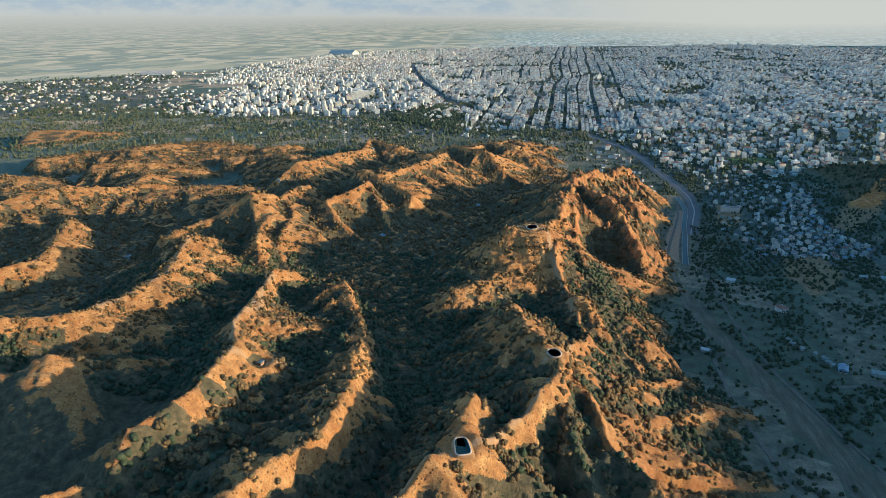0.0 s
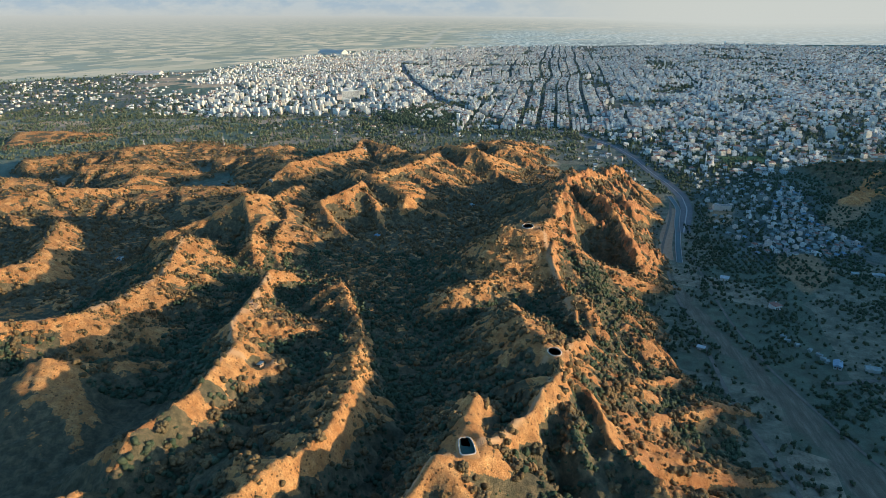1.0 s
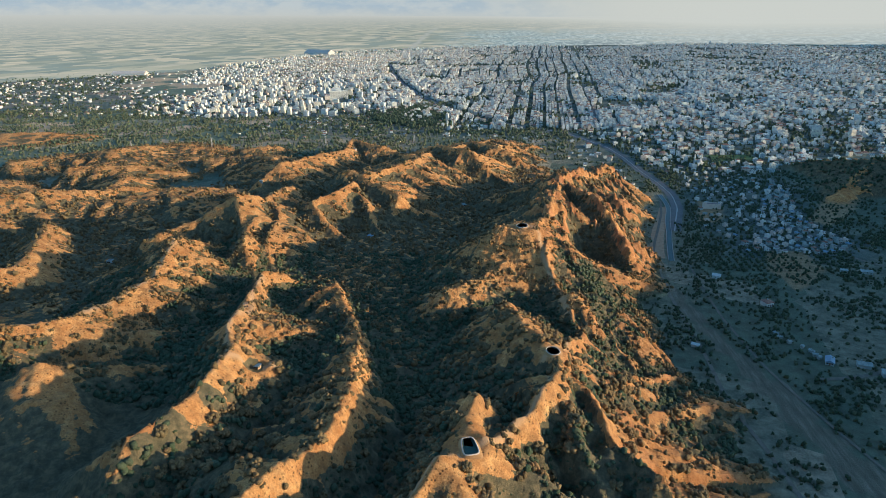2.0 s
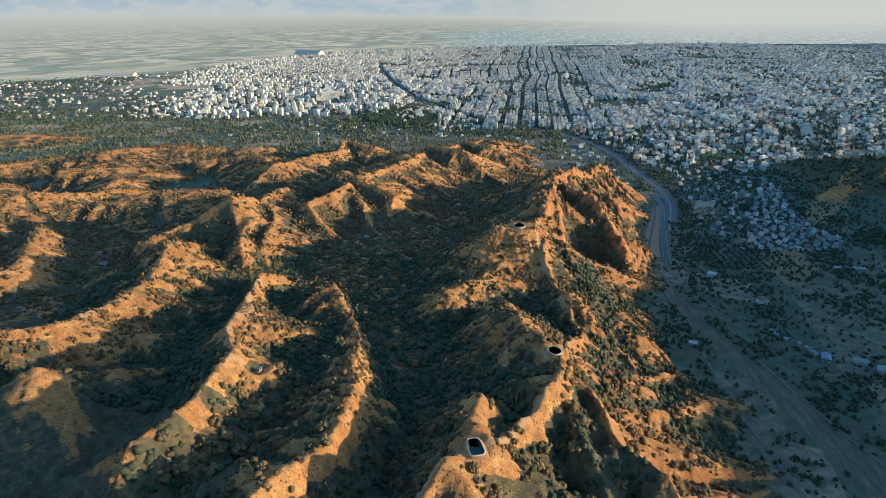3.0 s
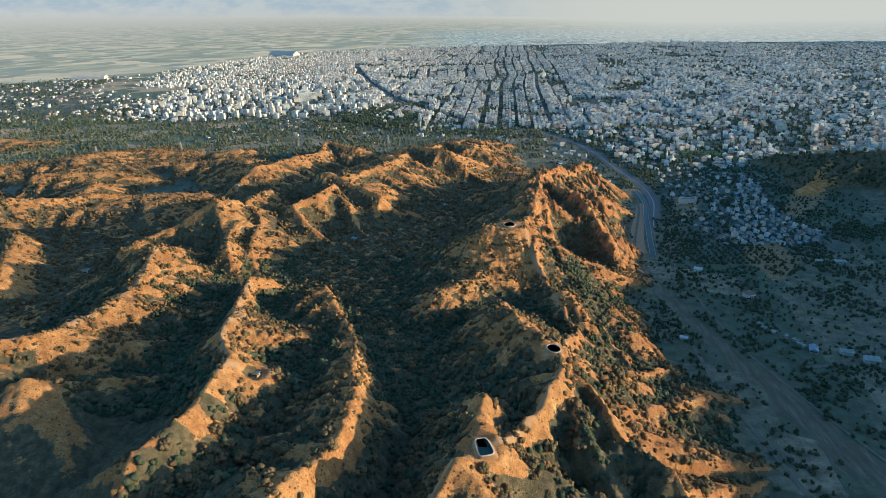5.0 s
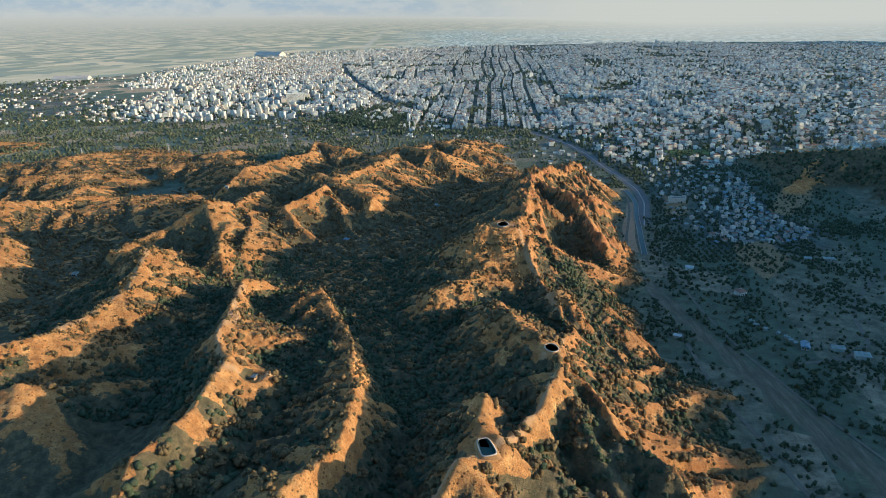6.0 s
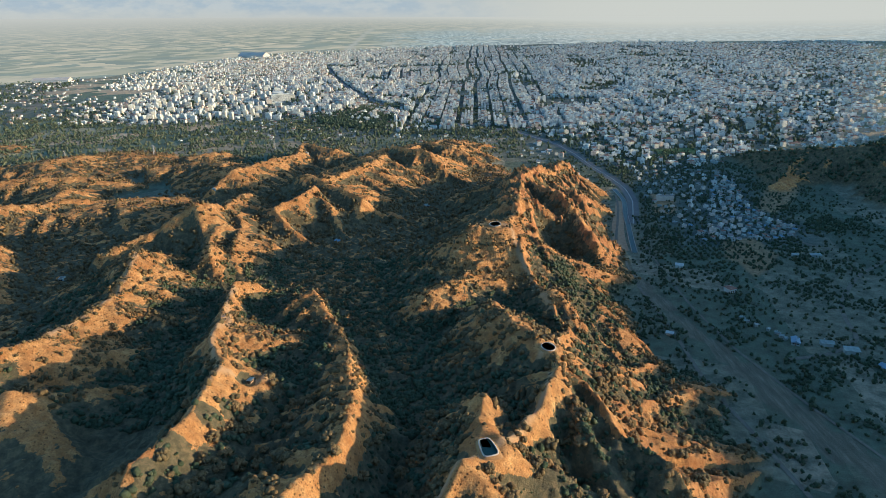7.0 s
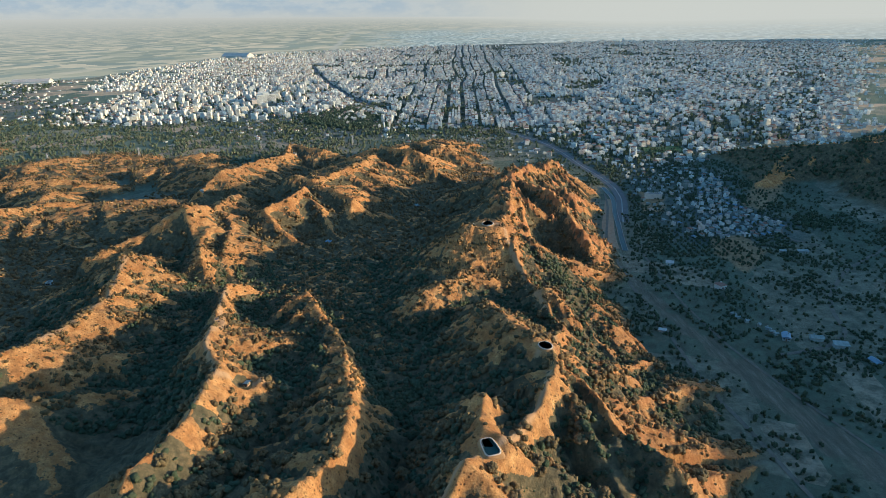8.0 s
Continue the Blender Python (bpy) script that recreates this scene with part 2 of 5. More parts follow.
GX = steps([(-4950, 220), (-1200, 30), (-800, 5.0), (-320, 2.3), (-180, 1.3), (135, 1.3), (260, 3.5), (700, 14), (1300, 60), (4950, 220)])
GY = steps([(-2500, 300), (-200, 30), (120, 4), (165, 1.1), (300, 1.5), (520, 2.0), (800, 2.8), (1150, 6), (1500, 40), (4950, 160)])
XX, YY = np.meshgrid(GX, GY)
ZZ = land(XX.ravel(), YY.ravel()).reshape(XX.shape)


def ground_z(x, y):
    """The height of the ground sheet at places given as arrays."""
    x, y = np.asarray(x, float), np.asarray(y, float)
    i = np.clip(np.searchsorted(GX, x) - 1, 0, len(GX) - 2)
    j = np.clip(np.searchsorted(GY, y) - 1, 0, len(GY) - 2)
    u, v = (x - GX[i]) / (GX[i + 1] - GX[i]), (y - GY[j]) / (GY[j + 1] - GY[j])
    return (ZZ[j, i] * (1 - u) + ZZ[j, i + 1] * u) * (1 - v) + (ZZ[j + 1, i] * (1 - u) + ZZ[j + 1, i + 1] * u) * v


# ---- mesh helpers ----
def mesh_from(name, verts, faces, materials, picks=None, shade=False):
    """A mesh from arrays of places and of equal-sided faces."""
    verts, faces = np.asarray(verts, np.float32), np.asarray(faces, np.int32)
    me = bpy.data.meshes.new(name)
    me.vertices.add(len(verts))
    me.vertices.foreach_set("co", verts.ravel())
    me.loops.add(faces.size)
    me.loops.foreach_set("vertex_index", faces.ravel())
    me.polygons.add(len(faces))
    me.polygons.foreach_set("loop_start", np.arange(0, faces.size, faces.shape[1], dtype=np.int32))
    for m in materials:
        me.materials.append(m)
    if picks is not None:
        me.polygons.foreach_set("material_index", np.asarray(picks, np.int32))
    me.polygons.foreach_set("use_smooth", np.full(len(faces), shade))
    me.update(calc_edges=True)
    return me


def grid_faces(rows, cols):
    k = np.arange(rows * cols).reshape(rows, cols)
    return np.stack([k[:-1, :-1], k[:-1, 1:], k[1:, 1:], k[1:, :-1]], -1).reshape(-1, 4)


# ---- materials ----
class Nodes:
    """A node material, built up by short calls; its colour goes into one principled shader."""

    def __init__(self, name, rough=0.9, metal=0.0, specular=0.3):
        self.mat = bpy.data.materials.new(name)
        self.mat.use_nodes = True
        self.tree = self.mat.node_tree
        self.shader = self.tree.nodes["Principled BSDF"]
        self.shader.inputs["Roughness"].default_value = rough
        self.shader.inputs["Metallic"].default_value = metal
        self.shader.inputs["Specular IOR Level"].default_value = specular
        self.place = self.tree.nodes.new("ShaderNodeTexCoord").outputs["Object"]

    def feed(self, socket, value):
        if isinstance(value, bpy.types.NodeSocket):
            self.tree.links.new(value, socket)
        elif isinstance(value, tuple):
            socket.default_value = (*value, 1) if len(value) == 3 and socket.type == 'RGBA' else value
        else:
            socket.default_value = value

    def noise(self, size, detail=4.0, rough=0.6, vector=None):
        n = self.tree.nodes.new("ShaderNodeTexNoise")
        self.feed(n.inputs["Vector"], vector or self.place)
        self.feed(n.inputs["Scale"], 1.0 / size)
        self.feed(n.inputs["Detail"], detail)
        self.feed(n.inputs["Roughness"], rough)
        return n.outputs["Fac"]

    def cells(self, size, vector=None, distance='CHEBYCHEV', output="Color"):
        n = self.tree.nodes.new("ShaderNodeTexVoronoi")
        n.distance = distance
        self.feed(n.inputs["Vector"], vector or self.place)
        self.feed(n.inputs["Scale"], 1.0 / size)
        return n.outputs[output]

    def stretch(self, scale, turn=0.0, vector=None):
        n = self.tree.nodes.new("ShaderNodeMapping")
        self.feed(n.inputs["Vector"], vector or self.place)
        n.inputs["Scale"].default_value = scale
        n.inputs["Rotation"].default_value = (0, 0, radians(turn))
        return n.outputs[0]

    def ramp(self, value, *stops, hard=False):
        n = self.tree.nodes.new("ShaderNodeValToRGB")
        if hard:
            n.color_ramp.interpolation = 'CONSTANT'
        e = n.color_ramp.elements
        while len(e) < len(stops):
            e.new(0.5)
        for item, (at, colour) in zip(e, stops):
            item.position, item.color = at, (*colour, 1) if isinstance(colour, tuple) else (colour, colour, colour, 1)
        self.feed(n.inputs[0], value)
        return n.outputs[0]

    def mix(self, fac, a, b, how='MIX'):
        n = self.tree.nodes.new("ShaderNodeMix")
        n.data_type, n.blend_type = 'RGBA', how
        self.feed(n.inputs[0], fac)
        self.feed(n.inputs[6], a)
        self.feed(n.inputs[7], b)
        return n.outputs[2]

    def sum(self, a, b, how='ADD', c=None):
        n = self.tree.nodes.new("ShaderNodeMath")
        n.operation = how
        self.feed(n.inputs[0], a)
        self.feed(n.inputs[1], b)
        if c is not None:
            self.feed(n.inputs[2], c)
        return n.outputs[0]

    def attribute(self, name, output="Fac"):
        n = self.tree.nodes.new("ShaderNodeAttribute")
        n.attribute_name = name
        return n.outputs[output]

    def split(self, vector):
        n = self.tree.nodes.new("ShaderNodeSeparateXYZ")
        self.feed(n.inputs[0], vector)
        return n.outputs

    def bump(self, height, strength, metres):
        n = self.tree.nodes.new("ShaderNodeBump")
        self.feed(n.inputs["Height"], height)
        n.inputs["Strength"].default_value, n.inputs["Distance"].default_value = strength, metres
        self.tree.links.new(n.outputs[0], self.shader.inputs["Normal"])

    def done(self, colour):
        self.feed(self.shader.inputs["Base Color"], colour)
        return self.mat

    def lucky(self, island=False):
        if island:
            return self.tree.nodes.new("ShaderNodeNewGeometry").outputs["Random Per Island"]
        return self.tree.nodes.new("ShaderNodeObjectInfo").outputs["Random"]


def simple(name, dark, light, size=2.0, rough=0.85, metal=0.0, specular=0.3, relief=0.0):
    """A surface that varies between two colours at two scales."""
    n = Nodes(name, rough, metal, specular)
    f = n.sum(n.noise(size), n.sum(n.noise(size * 0.12), 0.5, 'MULTIPLY'))
    if relief:
        n.bump(n.noise(size * 0.1), 0.6, relief)
    return n.done(n.ramp(f, (0.45, dark), (1.0, light)))


def make_ground():
    n = Nodes("land", 0.95, 0, 0.15)
    wide, mid, fine = n.noise(38, 4), n.noise(6, 5, 0.65), n.noise(0.9, 4, 0.7)
    soil = n.ramp(mid, (0.28, (0.39, 0.178, 0.055)), (0.5, (0.62, 0.335, 0.112)), (0.72, (0.84, 0.535, 0.21)))
    soil = n.mix(n.ramp(wide, (0.4, 0.0), (0.65, 0.55)), soil, (0.38, 0.165, 0.05))
    streak = n.noise(3.0, 3, 0.6, n.stretch((1, 1, 0.12)))
    soil = n.mix(n.ramp(streak, (0.45, 0.0), (0.62, 0.45)), soil, (0.26, 0.15, 0.07))
    tuft = n.ramp(n.cells(1.7, None, 'EUCLIDEAN', "Distance"), (0.16, 1.0), (0.36, 0.0))
    tuft = n.mix(1.0, tuft, n.ramp(n.noise(5, 3, 0.6), (0.38, 0.0), (0.56, 1.0)), 'MULTIPLY')
    soil = n.mix(tuft, soil, (0.10, 0.062, 0.028))
    soil = n.mix(n.ramp(n.noise(0.7, 4, 0.75), (0.38, 0.5), (0.60, 0.0)), soil, (0.20, 0.105, 0.042))
    rust = n.ramp(n.noise(4.5, 5, 0.7, n.stretch((1, 1, 0.3))), (0.35, (0.20, 0.085, 0.036)), (0.52, (0.40, 0.185, 0.075)), (0.7, (0.62, 0.33, 0.135)))
    soil = n.mix(n.attribute("rock"), soil, rust)
    soil = n.mix(n.attribute("path"), soil, (0.50, 0.33, 0.17))
    grass = n.ramp(n.noise(4, 5, 0.7), (0.3, (0.062, 0.062, 0.038)), (0.5, (0.125, 0.112, 0.064)), (0.72, (0.25, 0.19, 0.098)))
    cover = n.sum(n.attribute("scrub"), n.sum(n.sum(mid, n.sum(fine, n.noise(2.6, 4, 0.7))), 0.5, 'MULTIPLY'))
    hills = n.mix(n.ramp(cover, (0.98, 0.0), (1.42, 1.0)), soil, grass)
    tone = n.split(n.cells(70, n.stretch((1, 0.6, 1), 17)))[0]
    plots = n.ramp(tone, (0.0, (0.144, 0.175, 0.119)), (0.25, (0.206, 0.219, 0.150)), (0.45, (0.144, 0.181, 0.125)),
                   (0.6, (0.250, 0.250, 0.175)), (0.8, (0.175, 0.200, 0.138)), (0.92, (0.338, 0.312, 0.219)), hard=True)
    plots = n.mix(n.ramp(n.noise(11, 6, 0.75), (0.38, 0.0), (0.62, 0.85)), plots, (0.085, 0.095, 0.065))
    # far field tones, kept pale partly in place of haze
    far = n.split(n.cells(110, n.stretch((0.8, 1.0, 1), 24)))
    acres = n.ramp(far[0], (0.0, (0.16, 0.20, 0.135)), (0.2, (0.52, 0.41, 0.26)), (0.36, (0.16, 0.205, 0.145)), (0.5, (0.32, 0.30, 0.20)),
                   (0.64, (0.58, 0.44, 0.28)), (0.78, (0.18, 0.21, 0.14)), (0.9, (0.44, 0.35, 0.22)), hard=True)
    acres = n.mix(n.ramp(n.noise(45, 4, 0.7), (0.4, 0.0), (0.7, 0.5)), acres, (0.11, 0.15, 0.105))
    plots = n.mix(n.attribute("acre"), plots, acres)
    town = n.ramp(n.noise(28, 5, 0.7), (0.32, (0.05, 0.075, 0.065)), (0.5, (0.10, 0.125, 0.11)), (0.7, (0.24, 0.25, 0.205)))
    plots = n.mix(n.attribute("urban"), plots, town)
    gravel = n.ramp(n.noise(4, 5, 0.75, n.stretch((1, 0.14, 1), -8)), (0.34, (0.10, 0.095, 0.065)), (0.52, (0.16, 0.15, 0.11)), (0.68, (0.27, 0.245, 0.19)))
    plots = n.mix(n.attribute("wash"), plots, gravel)
    tilled = n.ramp(n.noise(5, 5, 0.7), (0.35, (0.20, 0.155, 0.085)), (0.65, (0.36, 0.275, 0.155)))
    plots = n.mix(n.attribute("bare"), plots, tilled)
    n.bump(n.sum(n.noise(2.2, 6, 0.75), n.noise(0.6, 3)), 1.0, 0.9)
    return n.done(n.mix(n.attribute("plain"), hills, plots))


LAND = make_ground()


# ---- the ground, one sheet to the horizon ----
def polygon_mask(corners, x, y, soft):
    """1 inside a polygon, falling to 0 over soft metres outside it."""
    inside = np.zeros(x.shape, bool)
    near = np.full(x.shape, 1e9)
    for (ax, ay), (bx, by) in zip(corners, corners[1:] + corners[:1]):
        cross = (ay > y) != (by > y)
        inside ^= cross & (x < (bx - ax) * (y - ay) / ((by - ay) if by != ay else 1e-9) + ax)
        t = np.clip(((x - ax) * (bx - ax) + (y - ay) * (by - ay)) / ((bx - ax) ** 2 + (by - ay) ** 2), 0, 1)
        near = np.minimum(near, np.hypot(x - ax - t * (bx - ax), y - ay - t * (by - ay)))
    return np.where(inside, 1.0, 1 - smooth(0, soft, near))


CENTRE = [(-330, 1960), (-176, 1690), (-30, 1410), (60, 1335), (330, 1330), (560, 1500), (1100, 2300), (1500, 3700), (1300, 4300), (-250, 4300), (-560, 3050), (-460, 2500)]
MIXED = [(140, 1265), (200, 1040), (222, 905), (300, 930), (400, 1000), (650, 1080), (860, 1400), (1500, 2300), (2300, 3700), (1500, 3700), (1100, 2300), (560, 1500), (330, 1330)]
TOWERS = [(-860, 1560), (-680, 1460), (-430, 1465), (-335, 1480), (-240, 1660), (-360, 1960), (-490, 2500), (-600, 3050), (-900, 3150), (-980, 2600), (-960, 2080), (-900, 1800)]
SUBURB = [(-2600, 1900), (-1900, 1500), (-1200, 1480), (-900, 1640), (-950, 1820), (-1340, 2100), (-1500, 2700), (-2300, 3300), (-3000, 2900)]
FRINGE = [(-560, 1330), (-300, 1250), (-40, 1230), (110, 1190), (150, 1080), (175, 960), (195, 930), (180, 1010), (120, 1235), (-40, 1360), (-200, 1600), (-330, 1440)]
HILLTOWN = [(357, 857), (366, 826), (342, 753), (330, 703), (330, 651), (346, 626), (329, 599), (292, 593), (253, 592), (228, 597), (233, 617), (265, 648), (277, 704), (305, 754)]
LOWTOWN = [(248, 916), (320, 940), (363, 872), (311, 767), (277, 704), (265, 648), (232, 640), (226, 690), (234, 823)]
BARE_FIELDS = [[(254, 597), (283, 597), (284, 553), (244, 508), (239, 553)], [(238, 770), (256, 749), (235, 690), (214, 690)], [(339, 699), (384, 768), (437, 793), (405, 743), (347, 677)]]
WASH = [(136, 560, 4), (137, 505, 5), (145, 435, 6), (156, 384, 7), (166, 335, 9), (175, 290, 10), (200, 190, 12)]

fx, fy, fz = XX.ravel(), YY.ravel(), ZZ.ravel()
slope_y, slope_x = np.gradient(ZZ, GY, GX)
slope_x, slope_y = slope_x.ravel(), slope_y.ravel()


def bare_field(x, y):
    return np.maximum.reduce([polygon_mask(p, x, y, 5) for p in BARE_FIELDS])


def level(x, y, reach=9.0):
    """How far a place is below the ground around it, in metres."""
    r = reach
    ring = (ground_z(x + r, y) + ground_z(x - r, y) + ground_z(x, y + r) + ground_z(x, y - r)) / 4
    return ring - ground_z(x, y)


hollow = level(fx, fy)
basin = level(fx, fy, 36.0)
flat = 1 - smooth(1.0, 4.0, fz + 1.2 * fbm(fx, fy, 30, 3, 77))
# bare earth on the crests and on the slopes that face the sun, scrub in the hollows and on the shady sides, its dark
# tone also painting in shade
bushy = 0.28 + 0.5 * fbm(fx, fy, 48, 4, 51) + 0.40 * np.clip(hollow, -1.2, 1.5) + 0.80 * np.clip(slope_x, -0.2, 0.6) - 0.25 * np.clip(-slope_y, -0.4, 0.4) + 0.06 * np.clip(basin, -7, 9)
# extra scrub on the eastern hill and near western valley also stands in for shade
bushy = bushy + 0.42 * smooth(280, 340, fx) + 0.3 * smooth(-175, -200, fx) * smooth(330, 270, fy) + 0.16 * smooth(480, 560, fy) * smooth(850, 780, fy) * smooth(250, 150, fx) + 0.08 * smooth(-30, 15, fx) * smooth(520, 440, fy) + 0.10
bushy = np.clip(bushy - 0.10 * smooth(-290, -400, fx) * smooth(1150, 700, fy), 0, 1)
# open grassy slopes: place, half widths
for cx, cy, rx, ry in ((66, 256, 32, 46), (-4, 442, 42, 36), (-2, 322, 30, 22), (-165, 335, 22, 42), (-255, 330, 26, 60)):
    bushy = bushy * (0.15 + 0.85 * smooth(0.6, 1.1, np.hypot((fx - cx) / rx, (fy - cy) / ry) + 0.25 * fbm(fx, fy, 16, 3, 52)))
bushy = bushy * (1 - 0.8 * bare_field(fx, fy))
# thick groves in the gullies, some added to darken slopes in place of cast shade: place, half widths
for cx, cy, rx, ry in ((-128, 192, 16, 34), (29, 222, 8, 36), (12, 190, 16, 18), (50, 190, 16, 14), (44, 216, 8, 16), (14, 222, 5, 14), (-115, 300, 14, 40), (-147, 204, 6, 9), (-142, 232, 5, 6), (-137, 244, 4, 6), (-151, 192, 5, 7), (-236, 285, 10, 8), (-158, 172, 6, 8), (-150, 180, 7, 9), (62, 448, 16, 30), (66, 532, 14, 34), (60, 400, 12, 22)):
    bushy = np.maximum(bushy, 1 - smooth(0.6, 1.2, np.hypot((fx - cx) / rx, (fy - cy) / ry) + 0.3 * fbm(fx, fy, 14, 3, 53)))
bushy = np.clip(bushy + 0.10 * smooth(-50, -30, fx) * smooth(310, 280, fy) * smooth(40, 25, fx), 0, 1)
washed = along(WASH, fx, fy)
wash = (1 - smooth(0.7, 1.25, washed[0] / np.maximum(washed[3], 1) + 1.6 * fbm(fx, fy, 18, 3, 88))) * (fy < 640) * (fy > 100) * 0.8
bare = bare_field(fx + 4 * fbm(fx, fy, 20, 2, 71), fy)
urban = np.zeros(fx.shape)
for area in (CENTRE, MIXED, TOWERS, SUBURB, FRINGE, HILLTOWN, LOWTOWN):
    urban = np.maximum(urban, polygon_mask(area, fx, fy, 40) * (0.75 if area in (SUBURB, FRINGE, LOWTOWN) else 1.0))
TRACKS = [[(-33, 186), (-14, 205), (-3, 222), (8, 243), (14, 262), (10, 280), (24, 300), (30, 325), (37, 355), (33, 390), (28, 421), (22, 447), (20, 470), (14, 480)],
          [(-152, 223), (-148, 262), (-160, 290), (-171, 320), (-172, 352), (-188, 395), (-190, 420)],
          [(-287, 301), (-271, 318), (-273, 357), (-266, 402), (-272, 451)],
          [(-148, 262), (-140, 266), (-126, 272), (-108, 262), (-100, 250)],
          [(-33, 186), (-50, 168), (-70, 140)]]
path = np.zeros(fx.shape)
for line in TRACKS:
    path = np.maximum(path, 1 - smooth(0.5, 2.4, along([(a, b, 0) for a, b in line], fx, fy)[0]))
# paler field palette blended in with distance, partly standing in for haze
acre = smooth(950, 1500, np.hypot(fx, fy))
rock = smooth(0, 35, fx) * smooth(155, 135, fx) * (0.45 + 0.4 * smooth(480, 530, fy)) * smooth(860, 800, fy) * smooth(-0.3, 0.25, fbm(fx, fy, 22, 3, 95))

land_mesh = mesh_from("ground", np.stack([fx, fy, fz], -1), grid_faces(*XX.shape), [LAND], shade=True)
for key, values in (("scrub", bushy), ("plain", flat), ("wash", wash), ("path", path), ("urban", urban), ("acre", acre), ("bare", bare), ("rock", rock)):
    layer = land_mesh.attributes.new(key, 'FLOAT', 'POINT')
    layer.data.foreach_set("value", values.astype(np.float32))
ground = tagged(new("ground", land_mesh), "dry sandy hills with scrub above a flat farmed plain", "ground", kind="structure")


def bushiness(x, y):
    i = np.clip(np.searchsorted(GX, x), 0, len(GX) - 1)
    j = np.clip(np.searchsorted(GY, y), 0, len(GY) - 1)
    return bushy.reshape(XX.shape)[j, i]


# ---- the distance: farmland and mountains, their haze painted as glow ----
EYE_Z = 230.0


def make_distance():
    """Far land beyond the city: glowing, with the haze over it painted into its colour."""
    n = Nodes("painted_haze_farmland", 1.0, 0, 0)
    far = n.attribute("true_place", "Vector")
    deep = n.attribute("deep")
    cell = n.split(n.cells(125, n.stretch((1.0, 0.8, 1), 24, far)))
    acres = n.ramp(cell[0], (0.0, (0.29, 0.265, 0.18)), (0.16, (0.62, 0.46, 0.285)), (0.3, (0.24, 0.235, 0.175)), (0.44, (0.41, 0.34, 0.215)),
                   (0.58, (0.54, 0.42, 0.27)), (0.7, (0.27, 0.265, 0.195)), (0.84, (0.47, 0.38, 0.24)), hard=True)
    acres = n.mix(n.ramp(n.noise(260, 5, 0.7, n.stretch((0.4, 1, 1), 24, far)), (0.45, 0.0), (0.62, 0.55)), acres, (0.25, 0.25, 0.185))
    quarter = n.ramp(n.noise(330, 4, 0.7, n.stretch((1.0, 0.7, 1), 0, far)), (0.34, 0.0), (0.52, 1.0))
    quarter = n.mix(1.0, quarter, n.attribute("built"), 'MULTIPLY')
    acres = n.mix(quarter, acres, (0.185, 0.225, 0.20))
    roofs = n.ramp(n.noise(38, 3, 0.8, n.stretch((1.0, 0.35, 1), 0, far)), (0.47, 0.0), (0.58, 0.9))
    roofs = n.mix(1.0, roofs, quarter, 'MULTIPLY')
    acres = n.mix(n.attribute("grove"), acres, (0.12, 0.16, 0.15))
    acres = n.mix(roofs, acres, (0.68, 0.62, 0.50))
    acres = n.mix(n.attribute("road"), acres, (0.44, 0.37, 0.27))
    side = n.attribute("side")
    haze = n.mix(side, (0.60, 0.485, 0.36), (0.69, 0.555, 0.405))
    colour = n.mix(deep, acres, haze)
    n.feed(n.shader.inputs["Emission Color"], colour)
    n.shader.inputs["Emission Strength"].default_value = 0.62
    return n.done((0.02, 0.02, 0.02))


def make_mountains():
    n = Nodes("painted_haze_mountains", 1.0, 0, 0)
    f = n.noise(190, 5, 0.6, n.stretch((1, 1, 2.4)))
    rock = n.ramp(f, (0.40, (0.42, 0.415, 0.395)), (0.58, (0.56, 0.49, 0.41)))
    # haze is painted into the glow, thickest at the foot and in the east
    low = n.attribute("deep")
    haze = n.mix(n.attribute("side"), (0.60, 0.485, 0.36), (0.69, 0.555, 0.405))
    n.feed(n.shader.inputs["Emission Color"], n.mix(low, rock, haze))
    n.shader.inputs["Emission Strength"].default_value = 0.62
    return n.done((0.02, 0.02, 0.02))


def ring(name, heading, radius_of, z_of, material, rows, extra):
    """A strip of far land right round the place."""
    a, r = np.meshgrid(heading, rows)
    rad, z = radius_of(a, r), z_of(a, r)
    verts = np.stack([-22 + rad * np.sin(a), rad * np.cos(a), z], -1).reshape(-1, 3)
    me = mesh_from(name, verts, grid_faces(*a.shape), [material], shade=True)
    for key, values in extra(a, r).items():
        kind = 'FLOAT_VECTOR' if values.ndim == 3 else 'FLOAT'
        layer = me.attributes.new(key, kind, 'POINT')
        layer.data.foreach_set("vector" if kind == 'FLOAT_VECTOR' else "value", values.astype(np.float32).ravel())
    return tagged(new(name, me), kind="structure")


HEADING = np.concatenate([np.linspace(-math.pi, -0.9, 40), np.linspace(-0.88, 0.98, 300), np.linspace(1.0, math.pi, 40)])


def far_edge(a):
    return 3100 + 1150 * smooth(-0.5, -0.2, a)


def far_radius(a, k):
    return far_edge(a) + (4870 - far_edge(a)) * k


